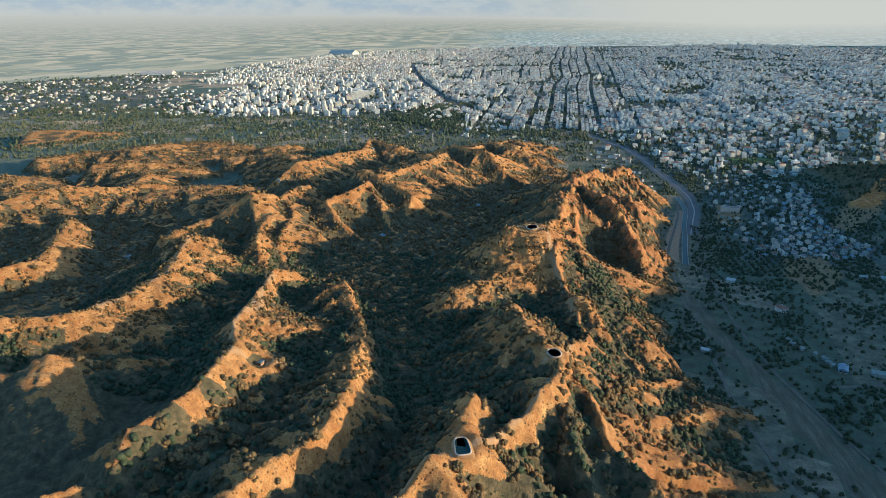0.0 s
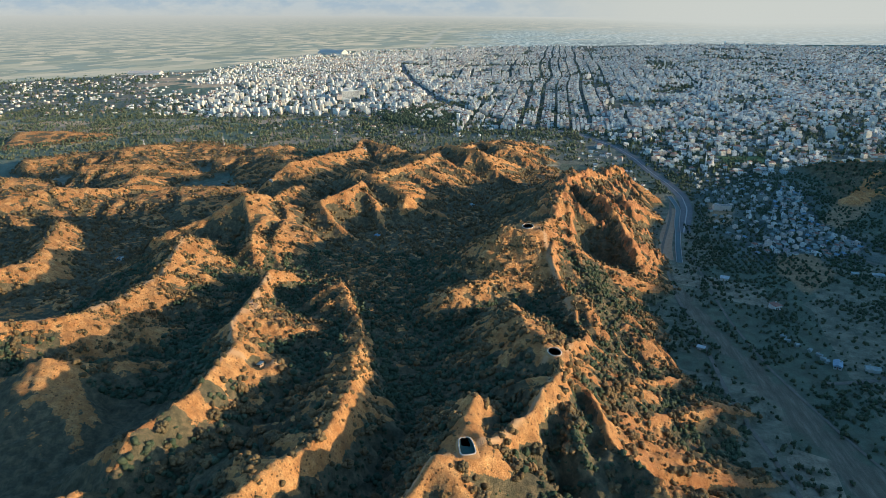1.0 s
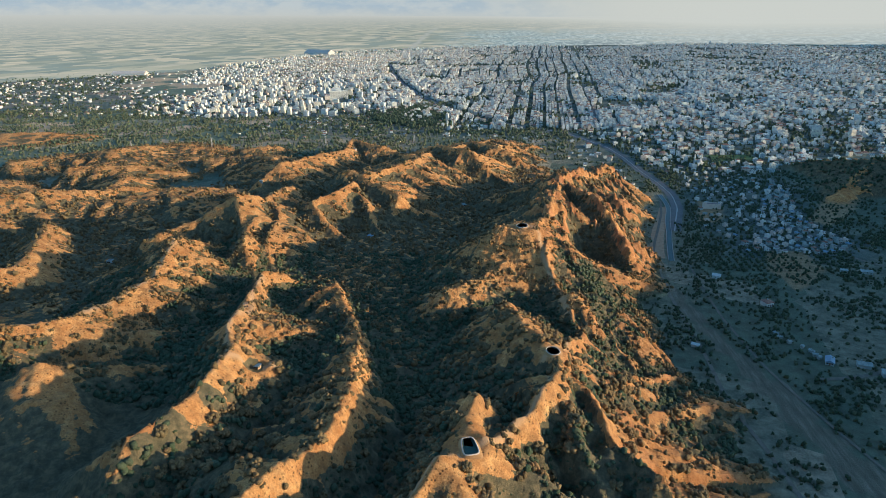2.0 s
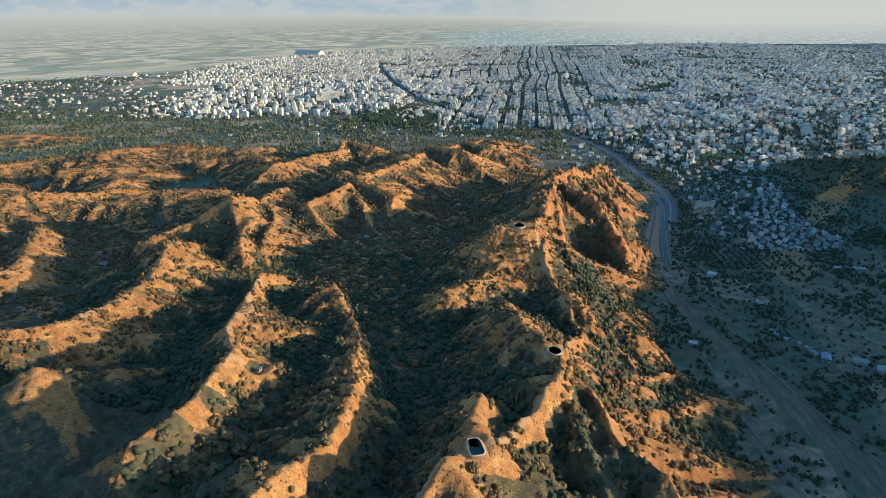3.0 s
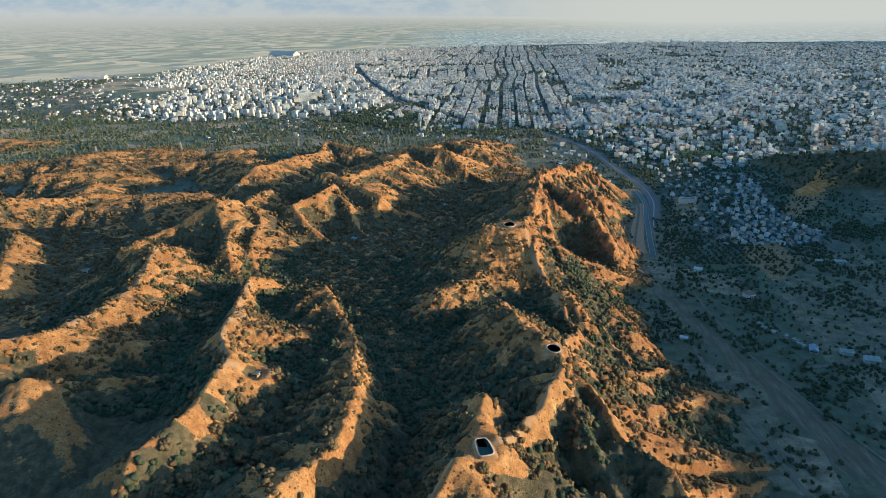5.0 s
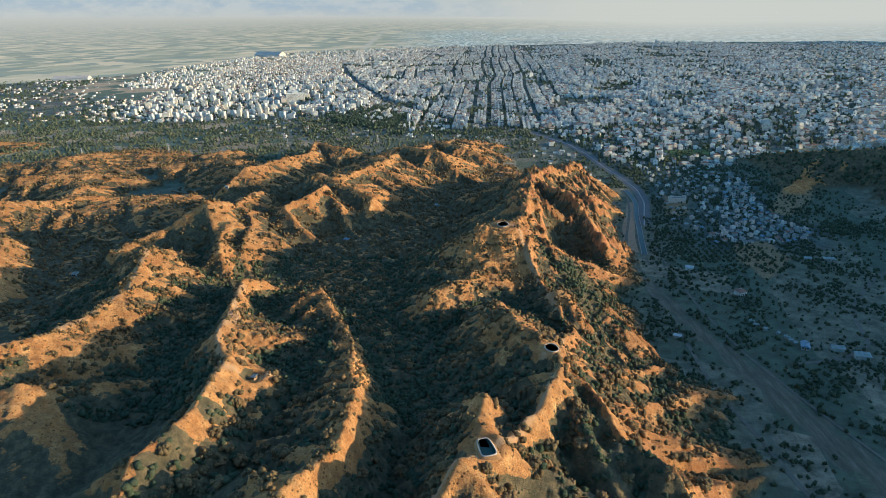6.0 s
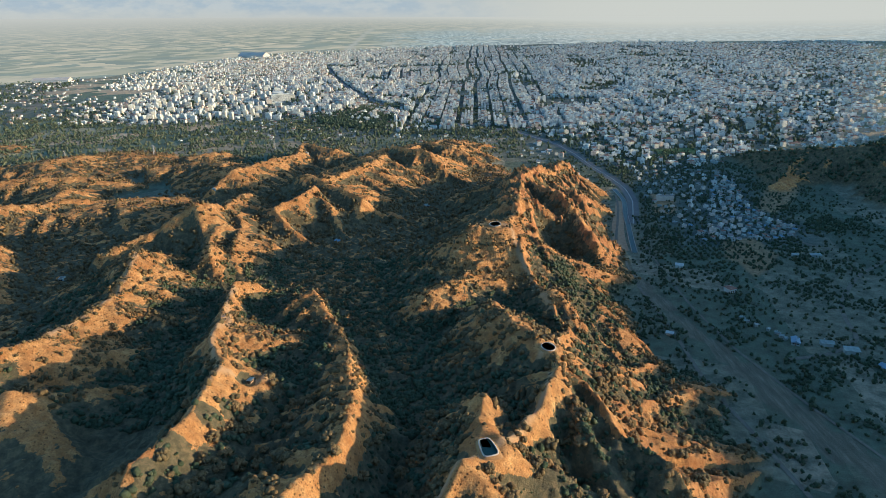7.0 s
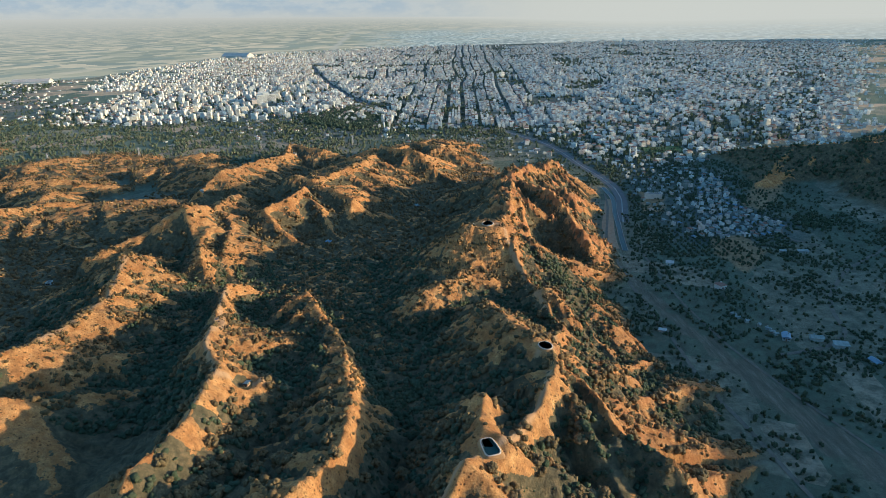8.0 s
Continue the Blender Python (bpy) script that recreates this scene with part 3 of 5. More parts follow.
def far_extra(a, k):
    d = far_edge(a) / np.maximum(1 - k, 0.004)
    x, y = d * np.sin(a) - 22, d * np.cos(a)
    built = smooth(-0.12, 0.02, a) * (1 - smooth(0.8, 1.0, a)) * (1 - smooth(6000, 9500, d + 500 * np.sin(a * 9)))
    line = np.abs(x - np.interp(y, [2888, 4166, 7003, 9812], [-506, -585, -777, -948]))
    # deep: how much painted haze covers the fields, more with distance
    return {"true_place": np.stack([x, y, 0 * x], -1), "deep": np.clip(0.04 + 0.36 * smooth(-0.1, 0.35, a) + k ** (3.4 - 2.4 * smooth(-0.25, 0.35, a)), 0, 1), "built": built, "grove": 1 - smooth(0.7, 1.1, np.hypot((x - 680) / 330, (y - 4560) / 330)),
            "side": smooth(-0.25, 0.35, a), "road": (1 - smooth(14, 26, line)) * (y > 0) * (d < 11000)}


def lift_of(a):
    """The far rim of the valley stands higher in the west than in the east."""
    return -4870 * math.tan(radians(1.6)) * np.sin(np.clip(a + 0.02, -1.2, 1.2)) - 4870 * math.tan(radians(0.6))


def far_height(a, k):
    d = far_edge(a) / np.maximum(1 - k, 0.004)
    return EYE_Z * (1 - far_radius(a, k) / d) + lift_of(a) * k ** 3


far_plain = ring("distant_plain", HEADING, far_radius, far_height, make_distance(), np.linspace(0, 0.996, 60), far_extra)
tagged(far_plain, "patchwork of distant fields with haze painted in", "farmland")


def peak(a, k):
    crest = 470 + 90 * fbm(a * 10, a * 0, 1.0, 5, 4)
    return 222 + k * (crest - 222) + lift_of(a)


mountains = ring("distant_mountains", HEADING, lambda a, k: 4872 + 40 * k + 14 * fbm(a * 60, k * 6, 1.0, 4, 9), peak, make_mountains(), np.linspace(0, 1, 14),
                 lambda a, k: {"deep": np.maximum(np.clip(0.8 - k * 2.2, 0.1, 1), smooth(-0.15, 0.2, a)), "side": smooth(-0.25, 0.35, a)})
tagged(mountains, "pale blue mountain range fading into painted haze", "mountains")


# ---- plants ----
rng = np.random.default_rng(11)
OCTA = np.array([(1, 0, 0), (0, 1, 0), (-1, 0, 0), (0, -1, 0), (0, 0, 1), (0, 0, -1)], float)
OCTA_FACES = np.array([(0, 1, 4), (1, 2, 4), (2, 3, 4), (3, 0, 4), (1, 0, 5), (2, 1, 5), (3, 2, 5), (0, 3, 5)])


def rounded():
    """An eight-sided lump with its edges cut once more: places on the unit sphere, and faces."""
    places, faces, middle = [tuple(v) for v in OCTA], [], {}

    def between(a, b):
        key = (min(a, b), max(a, b))
        if key not in middle:
            m = np.array(places[a]) + np.array(places[b])
            places.append(tuple(m / np.linalg.norm(m)))
            middle[key] = len(places) - 1
        return middle[key]

    for a, b, c in OCTA_FACES:
        ab, bc, ca = between(a, b), between(b, c), between(c, a)
        faces += [(a, ab, ca), (ab, b, bc), (ca, bc, c), (ab, bc, ca)]
    return np.array(places), np.array(faces)


ROUND, ROUND_FACES = rounded()


def clump(count, spread, lump, tall, seed, fine=False):
    """A crown of uneven lumps of foliage, about one metre in half width, standing on z = 0."""
    r = np.random.default_rng(seed)
    shape, shape_faces = (ROUND, ROUND_FACES) if fine else (OCTA, OCTA_FACES)
    verts, faces = [], []
    for k in range(count):
        a, q = r.uniform(0, 2 * math.pi), math.sqrt(r.uniform(0, 1)) * spread
        up = r.uniform(0.25, 1.0) * (1.15 - 0.55 * q / spread) * tall
        size = lump * r.uniform(0.7, 1.3)
        turn = np.array(Euler((r.uniform(0, 6), r.uniform(0, 6), r.uniform(0, 6))).to_matrix())
        v = shape * r.uniform(0.72, 1.28, (len(shape), 1)) * size * (1, 1, 0.85)
        v = v @ turn.T + (q * math.cos(a), q * math.sin(a), max(up, size * 0.55))
        faces.append(shape_faces + len(shape) * len(verts))
        verts.append(v)
    return np.concatenate(verts), np.concatenate(faces)


def foliage(name, island, colours):
    n = Nodes(name, 0.85, 0, 0.2)
    tone = n.ramp(n.lucky(island), *[(k / (len(colours) - 1), c) for k, c in enumerate(colours)])
    tone = n.mix(n.ramp(n.noise(0.5, 3, 0.7), (0.35, 0.0), (0.7, 0.7)), tone, (0.04, 0.042, 0.022))
    n.bump(n.noise(0.3, 3, 0.8), 1.0, 0.5)
    return n.done(tone)


SCRUB_TONES = [(0.15, 0.115, 0.056), (0.20, 0.145, 0.066), (0.27, 0.18, 0.077), (0.16, 0.13, 0.064), (0.32, 0.20, 0.085)]
GREEN_TONES = [(0.050, 0.080, 0.045), (0.073, 0.112, 0.060), (0.106, 0.135, 0.073), (0.056, 0.095, 0.053), (0.131, 0.152, 0.085)]
ORCHARD_TONES = [(0.085, 0.125, 0.072), (0.12, 0.16, 0.09), (0.18, 0.19, 0.105), (0.10, 0.14, 0.08), (0.23, 0.215, 0.12)]
BUSH_LEAF, SCRUB_LEAF = foliage("bush_leaf", False, SCRUB_TONES), foliage("scrub_leaf", True, SCRUB_TONES)
TREE_LEAF = foliage("tree_leaf", True, GREEN_TONES)
ORCHARD_LEAF = foliage("orchard_leaf", True, ORCHARD_TONES)
BARK = simple("bark", (0.08, 0.055, 0.035), (0.17, 0.13, 0.09), 0.6, relief=0.05)


def thicket(name, label, category, places, sizes, talls, variants, material):
    """Many plants that nobody could count, in one mesh."""
    places, pick = np.asarray(places), rng.integers(0, len(variants), len(places))
    verts, faces, base = [], [], 0
    turn = rng.uniform(0, 2 * math.pi, len(places))
    for k, (v, f) in enumerate(variants):
        m = np.flatnonzero(pick == k)
        if not len(m):
            continue
        c, s = np.cos(turn[m])[:, None], np.sin(turn[m])[:, None]
        x = (v[:, 0] * c - v[:, 1] * s) * sizes[m][:, None] + places[m, 0][:, None]
        y = (v[:, 0] * s + v[:, 1] * c) * sizes[m][:, None] + places[m, 1][:, None]
        z = v[:, 2] * talls[m][:, None] + places[m, 2][:, None]
        verts.append(np.stack([x, y, z], -1).reshape(-1, 3))
        faces.append((f[None] + (np.arange(len(m)) * len(v))[:, None, None]).reshape(-1, 3) + base)
        base += len(m) * len(v)
    ob = new(name, mesh_from(name, np.concatenate(verts), np.concatenate(faces), [material], shade=True))
    return tagged(ob, label, category, kind="stuff")


def scatter(count, box, density, seed):
    """Places with a chance that follows density(x, y)."""
    r = np.random.default_rng(seed)
    x, y = r.uniform(box[0], box[1], count), r.uniform(box[2], box[3], count)
    keep = r.uniform(0, 1, count) < density(x, y)
    return x[keep], y[keep]


PONDS = [(-22.5, 198.0, 71.3), (17.0, 287.8, 62.0), (7.0, 478.0, 67.0)]


def clear(x, y):
    """False where ponds, huts and the bare sandy slope lie."""
    ok = np.ones(x.shape, bool)
    for px, py, r in [(-22.5, 198, 10), (17, 288, 8), (7, 478, 11), (-177, 356, 6), (-137, 268, 6)]:
        ok &= np.hypot(x - px, y - py) > r
    return ok


def hill_chance(x, y):
    z = ground_z(x, y)
    b = bushiness(x, y)
    crowd = smooth(-0.25, 0.35, fbm(x, y, 14, 3, 301))
    return smooth(0.6, 2.5, z) * (1 - 0.9 * bare_field(x, y)) * (0.14 + 0.30 * crowd**2 + 0.60 * smooth(0.10, 0.7, b + 0.25 * (crowd - 0.5))) * (0.3 + 0.7 * crowd) * clear(x, y)


SHRUBS = [clump(2, 0.5, 0.68, 0.9, 100 + k, True) for k in range(12)]
TUFTS = [clump(3, 0.6, 0.6, 0.9, 150 + k) for k in range(12)]
SPRIGS = [clump(2, 0.5, 0.72, 1.0, 200 + k) for k in range(8)]

# bushes on the near slopes, each a thing of its own
nx, ny = scatter(8000, (-165, 110, 165, 262), hill_chance, 21)
order = np.argsort(ny)
own = order[np.linspace(0, len(order) - 1, min(300, len(order))).astype(int)]
rest = np.setdiff1d(order, own)


def make_bush(seed, tall):
    v, f = clump(26, 0.85, 0.34, tall, seed, True)
    root = new("bush", None)
    trunk = bmesh.new()
    for k in range(4):
        a = k * 1.57 + seed
        lean = pose(0.12 * math.cos(a), 0.12 * math.sin(a), 0.3, 14 * math.cos(a), 14 * math.sin(a))
        bmesh.ops.create_cone(trunk, segments=5, radius1=0.07, radius2=0.03, depth=0.9, matrix=lean)
    me = bpy.data.meshes.new("trunk")
    trunk.to_mesh(me)
    trunk.free()
    me.materials.append(BARK)
    new("trunk", me).parent = root
    new("crown", mesh_from("crown", v, f, [BUSH_LEAF], shade=True)).parent = root
    return tagged(root, "round dark olive-green bush on the dry slope", "bush", "bushes on the near ridges")


bush_kinds = [make_bush(500 + k, t) for k, t in enumerate((0.9, 1.1, 1.3, 1.0, 1.5, 1.2))]
for n, i in enumerate(own):
    size = float(rng.uniform(1.4, 3.3))
    m = pose(nx[i], ny[i], float(ground_z(nx[i], ny[i])) - 0.15, 0, 0, float(rng.uniform(0, 360))) @ Matrix.Diagonal((size, size, size * float(rng.uniform(0.8, 1.1)), 1))
    if n < len(bush_kinds):
        bush_kinds[n].matrix_basis = m
    else:
        bush = copy_thing(bush_kinds[n % len(bush_kinds)], m)
        bush.matrix_basis = m

hx, hy = scatter(80000, (-330, 170, 262, 520), hill_chance, 22)
gx, gy = scatter(110000, (-900, 175, 380, 1260), lambda x, y: hill_chance(x, y) * ((y > 520) | (x < -330)), 23)
sx, sy = np.concatenate([nx[rest], hx]), np.concatenate([ny[rest], hy])
big = 0.65 + 1.9 * rng.uniform(0, 1, len(sx)) ** 1.9
tall = big * rng.uniform(0.75, 1.15, len(sx))
close = (sy < 350) & (sx > -240)
# plants in thick scrub get green leaves: the valley shade put into their colour
shade_toned = bushiness(sx, sy) > 0.62
for name, label, m, kinds, leaf in (("scrub", "dense round olive-brown scrub on the near slopes", close & ~shade_toned, SHRUBS, SCRUB_LEAF),
                                    ("valley_scrub", "dark green scrub in the near gullies", close & shade_toned, SHRUBS, TREE_LEAF),
                                    ("hill_scrub", "dry brown scrub on the farther slopes", ~close & ~shade_toned, TUFTS, SCRUB_LEAF),
                                    ("valley_bushes", "dark green bushes in the shaded valleys", ~close & shade_toned, TUFTS, TREE_LEAF)):
    thicket(name, label, "scrub", np.stack([sx, sy, ground_z(sx, sy) - 0.2], -1)[m], big[m], tall[m], kinds, leaf)
big = 0.9 + 2.3 * rng.uniform(0, 1, len(gx)) ** 1.6
thicket("far_scrub", "scattered scrub on the farther hills", "scrub", np.stack([gx, gy, ground_z(gx, gy) - 0.2], -1), big, big * rng.uniform(0.7, 1.2, len(gx)), SPRIGS, SCRUB_LEAF)


# trees on the plain
VERGE = [(-337, 2141, 0), (-255, 1880, 0), (-176, 1655, 0), (-100, 1500, 0), (-30, 1376, 0), (40, 1303, 0), (114, 1240, 0), (147, 1165, 0), (175, 1100, 0), (190, 1014, 0), (197, 925, 0), (207, 859, 0), (211, 801, 0), (204, 744, 0), (188, 690, 0)]
BANKS = [(196, 800, 0), (194, 745, 0), (179, 690, 0), (172, 654, 0), (164, 620, 0), (157, 586, 0), (153, 566, 0)]


def off_road(x, y):
    """False on the highway, the canal and the sandy yard between the canal and the cliff."""
    return (along(VERGE, x, y)[0] > 9) & (along(BANKS, x + 6, y)[0] > 12)


def plain_chance(x, y):
    z = ground_z(x, y)
    d = along(WASH, x, y)
    grove = smooth(-0.05, 0.25, fbm(x, y, 55, 3, 401))
    return (z < 2.5) * off_road(x, y) * smooth(0.9, 1.4, d[0] / np.maximum(d[3], 1)) * (0.18 + 0.75 * grove) * np.where(y < 640, 1.0, 0.55)


tx, ty = scatter(27000, (105, 460, 200, 1000), plain_chance, 31)


def flat_chance(x, y):
    return (ground_z(x, y) < 6) * (0.25 + 0.75 * smooth(-0.15, 0.2, fbm(x, y, 90, 3, 402))) * (1 - 0.8 * polygon_mask(TOWERS, x, y, 20)) * smooth(1750, 1450, y)


lx, ly = scatter(27000, (-1350, 120, 1000, 1700), flat_chance, 32)
wood = [(-330, 1500), (-220, 1600), (-110, 1440), (-120, 1330), (-190, 1310), (-290, 1400)]
wx, wy = scatter(6500, (-340, -100, 1300, 1610), lambda x, y: polygon_mask(wood, x, y, 5), 33)


def city_chance(x, y):
    green = np.maximum(smooth(0.02, 0.22, fbm(x, y, 170, 3, 62)), smooth(0.1, 0.3, fbm(x, y, 60, 3, 403)))
    inside = np.maximum.reduce([polygon_mask(a, x, y, 30) for a in (MIXED, TOWERS, SUBURB, FRINGE)])
    return np.maximum(inside * (0.2 + 0.8 * green), 0.75 * polygon_mask(CENTRE, x, y, 30) * (0.25 + green)) * smooth(4300, 2400, y)


cx, cy = scatter(52000, (-2600, 2300, 920, 4200), city_chance, 34)
qx, qy = scatter(15000, (130, 900, 900, 1600), lambda x, y: off_road(x, y) * polygon_mask(MIXED, x, y, 20) * (0.35 + 0.65 * smooth(-0.1, 0.25, fbm(x, y, 60, 3, 405))), 37)
vx, vy = scatter(4200, (150, 400, 600, 930), lambda x, y: off_road(x, y) * (0.25 + 0.75 * smooth(-0.1, 0.25, fbm(x, y, 40, 3, 406))) * (ground_z(x, y) < 3) * (x > 190) * (1 - 0.75 * polygon_mask(HILLTOWN, x, y, 3)) * (1 - 0.4 * polygon_mask(LOWTOWN, x, y, 3)) * (1 - bare_field(x, y)), 38)


def verge_chance(x, y):
    d = along(VERGE, x, y)[0]
    return (d > 13) * (d < 26) * smooth(900, 1200, y) * (0.25 + 0.75 * smooth(-0.1, 0.2, fbm(x, y, 30, 2, 410))) * (ground_z(x, y) < 5)


ux, uy = scatter(30000, (-350, 240, 700, 2150), verge_chance, 41)
kx, ky = scatter(900, (230, 345, 945, 1065), lambda x, y: polygon_mask([(235, 961), (250, 1055), (312, 1058), (308, 950)], x, y, 5), 39)
px_, py_ = scatter(1500, (380, 560, 1900, 2110), lambda x, y: polygon_mask([(430, 1925), (510, 1960), (520, 2070), (440, 2080)], x, y, 6), 35)
# trees of the eastern hill, thickened to darken it in place of shade
ex, ey = scatter(20000, (250, 760, 300, 1000), lambda x, y: smooth(3, 8, ground_z(x, y)) * (0.25 + 0.75 * smooth(-0.05, 0.22, fbm(x, y, 40, 3, 404))) * (1 - bare_field(x, y)), 36)


def grow(name, label, x, y, low, high, variants, material=TREE_LEAF):
    size = rng.uniform(low, high, len(x))
    thicket(name, label, "trees", np.stack([x, y, ground_z(x, y) - 0.2], -1), size, size * rng.uniform(0.9, 1.5, len(x)), variants, material)


grow("plain_trees", "olive trees and hedges on the shaded plain", tx, ty, 0.9, 2.3, TUFTS)
grow("orchard_trees", "orchards between the hills and the city", lx, ly, 1.8, 3.6, SPRIGS, ORCHARD_LEAF)
grow("pine_wood", "dense dark pine wood at the city's edge", wx, wy, 3.0, 4.6, SPRIGS)
grow("city_trees", "trees between the city's buildings", np.concatenate([cx, px_]), np.concatenate([cy, py_]), 2.5, 5.0, SPRIGS)
grow("garden_trees", "garden trees between the houses by the highway", np.concatenate([qx, vx, kx, ux]), np.concatenate([qy, vy, ky, uy]), 1.2, 2.8, SPRIGS)
grow("hill_trees", "scrub and trees on the shaded eastern hill", ex, ey, 1.4, 3.2, SPRIGS)
ox, oy = np.meshgrid(np.arange(188, 268, 6.5), np.arange(548, 612, 6.5))
ox, oy = ox.ravel() + rng.uniform(-0.8, 0.8, ox.size), oy.ravel() + rng.uniform(-0.8, 0.8, oy.size)
grow("olive_grove", "olive trees planted in rows", ox, oy, 1.7, 2.4, TUFTS)


# ---- roads, canal, tracks ----
def spline(points, step):
    """A smooth line through points, cut into even steps."""
    p = np.array(points, float)
    dist = np.concatenate([[0], np.cumsum(np.hypot(*np.diff(p[:, :2], axis=0).T))])
    fine = np.arange(0, dist[-1], step)
    q = np.stack([np.interp(fine, dist, p[:, k]) for k in range(p.shape[1])], -1)
    for _ in range(6):
        q[1:-1] = (q[:-2] + 2 * q[1:-1] + q[2:]) / 4
    return q


def strip(name, points, width, material, label, category, lift=0.3, step=6.0, cuts=2, offset=0.0, kind="structure", thick=0.0):
    """A band that lies on the ground along a line."""
    q = spline(points, step)
    d = np.gradient(q[:, :2], axis=0)
    d /= np.linalg.norm(d, axis=1)[:, None]
    side = np.stack([d[:, 1], -d[:, 0]], -1)
    k = np.linspace(-0.5, 0.5, cuts + 1) * width + offset
    x = q[:, 0][:, None] + side[:, 0][:, None] * k
    y = q[:, 1][:, None] + side[:, 1][:, None] * k
    z = ground_z(x, y) + lift
    if thick:
        edge = np.zeros(cuts + 1)
        edge[[0, -1]] = -thick
        z = z + edge
    return tagged(new(name, mesh_from(name, np.stack([x, y, z], -1).reshape(-1, 3), grid_faces(*x.shape), [material], shade=True)), label, category, kind=kind)


ASPHALT = simple("asphalt", (0.085, 0.092, 0.092), (0.155, 0.16, 0.155), 9, 0.85)
PALE_ROAD = simple("pale_road", (0.20, 0.18, 0.15), (0.33, 0.30, 0.25), 8)
DIRT = simple("track_dirt", (0.22, 0.155, 0.09), (0.40, 0.29, 0.18), 4)
DULL_DIRT = simple("lane_dirt", (0.09, 0.088, 0.068), (0.19, 0.175, 0.135), 5)
CONCRETE = simple("concrete", (0.33, 0.31, 0.28), (0.52, 0.50, 0.46), 3)
WHITE_LINER = simple("pale_pond_rim", (0.46, 0.39, 0.30), (0.70, 0.63, 0.52), 2.5)
BLACK_LINER = simple("dark_liner", (0.02, 0.03, 0.028), (0.05, 0.06, 0.05), 3, 0.5)


def make_water(name, colour):
    n = Nodes(name, 0.35, 0, 0.12)
    n.bump(n.noise(1.2, 3), 0.15, 0.05)
    return n.done(n.ramp(n.noise(6), (0.3, colour), (0.7, tuple(1.5 * c for c in colour))))


WATER = make_water("pond_water", (0.03, 0.058, 0.05))
CANAL_WATER = make_water("canal_water", (0.03, 0.06, 0.065))

HIGHWAY = [(-520, 3050), (-500, 2850), (-425, 2500), (-337, 2141), (-255, 1880), (-176, 1655), (-100, 1500), (-30, 1376), (40, 1303), (114, 1240), (147, 1165), (175, 1100), (190, 1014), (197, 925),
           (207, 859), (211, 801), (204, 744), (188, 690), (178, 655)]
strip("road", HIGHWAY, 6, ASPHALT, "grey asphalt dual carriageway along the foot of the hills", "road", offset=3.7)
strip("road", HIGHWAY, 6, ASPHALT, "dark asphalt carriageway beside the canal", "road", offset=-3.7)
strip("median", HIGHWAY, 1.4, CONCRETE, "low concrete median between the carriageways", "median", lift=0.5, thick=0.45)
CANAL = [p[:2] for p in BANKS]
strip("canal", CANAL, 4.4, CANAL_WATER, "straight concrete canal with grey-green water", "canal", lift=0.15, offset=0)
for off in (-2.6, 2.6):
    strip("canal_wall", CANAL, 0.7, CONCRETE, "pale concrete canal wall", "wall", lift=0.9, offset=off, thick=0.85)
strip("dirt_road", [(190, 770), (178, 715), (160, 655), (149, 620), (139, 582), (135, 524), (133, 489), (134, 439), (133, 390), (131, 355), (131, 326), (136, 296), (138, 262), (142, 220)], 2.6, DULL_DIRT, "pale dirt road along the foot of the hill", "road", step=4)
strip("dirt_road", [(170, 585), (165, 520), (163, 450), (168, 380), (180, 320), (196, 260), (215, 200)], 1.8, DULL_DIRT, "dirt track beside the dry wash", "road", step=4)
strip("gravel_yard", [(190, 745), (176, 700), (159, 650), (149, 610), (143, 575)], 13, DIRT, "bare sandy yard between the cliff and the canal", "yard", lift=0.08, cuts=4)
strip("lane", [(420, 560), (330, 500), (309, 478), (285, 452), (268, 420), (262, 390), (232, 372), (196, 366)], 3.2, DULL_DIRT, "narrow pale lane across the plain", "road")
strip("lane", [(345, 560), (322, 585), (330, 610), (352, 628)], 3.2, DULL_DIRT, "narrow pale lane to the hill town", "road")
strip("road", [(-506, 2900), (-545, 3500), (-587, 4260)], 16, PALE_ROAD, "straight pale road through the fields", "road", step=30)
strip("avenue", [(420, 2800), (456, 2718), (291, 2193), (250, 1957), (232, 1700), (205, 1426)], 16, ASPHALT, "wide dark avenue through the city", "road")


# ---- things ----
def part(name, verts, faces, material, parent, label="", shade=False):
    me = bpy.data.meshes.new(name)
    me.from_pydata([tuple(v) for v in verts], [], [tuple(f) for f in faces])
    me.materials.append(material)
    if shade:
        me.polygons.foreach_set("use_smooth", [True] * len(me.polygons))
    me.update()
    ob = new(name, me)
    ob.parent = parent
    if label:
        tagged(ob, label)
    return ob


def block(x0, x1, y0, y1, z0, z1, chamfer=0.0):
    """The verts and faces of a box with its top edge taken off."""
    c = chamfer
    v = [(x0, y0, z0), (x1, y0, z0), (x1, y1, z0), (x0, y1, z0), (x0, y0, z1 - c), (x1, y0, z1 - c), (x1, y1, z1 - c), (x0, y1, z1 - c)]
    f = [(0, 3, 2, 1), (0, 1, 5, 4), (1, 2, 6, 5), (2, 3, 7, 6), (3, 0, 4, 7)]
    if c:
        v += [(x0 + c, y0 + c, z1), (x1 - c, y0 + c, z1), (x1 - c, y1 - c, z1), (x0 + c, y1 - c, z1)]
        f += [(4, 5, 9, 8), (5, 6, 10, 9), (6, 7, 11, 10), (7, 4, 8, 11), (8, 9, 10, 11)]
    else:
        f += [(4, 5, 6, 7)]
    return v, f


def merged(*pieces):
    v, f = [], []
    for pv, pf in pieces:
        f += [tuple(i + len(v) for i in face) for face in pf]
        v += list(pv)
    return v, f


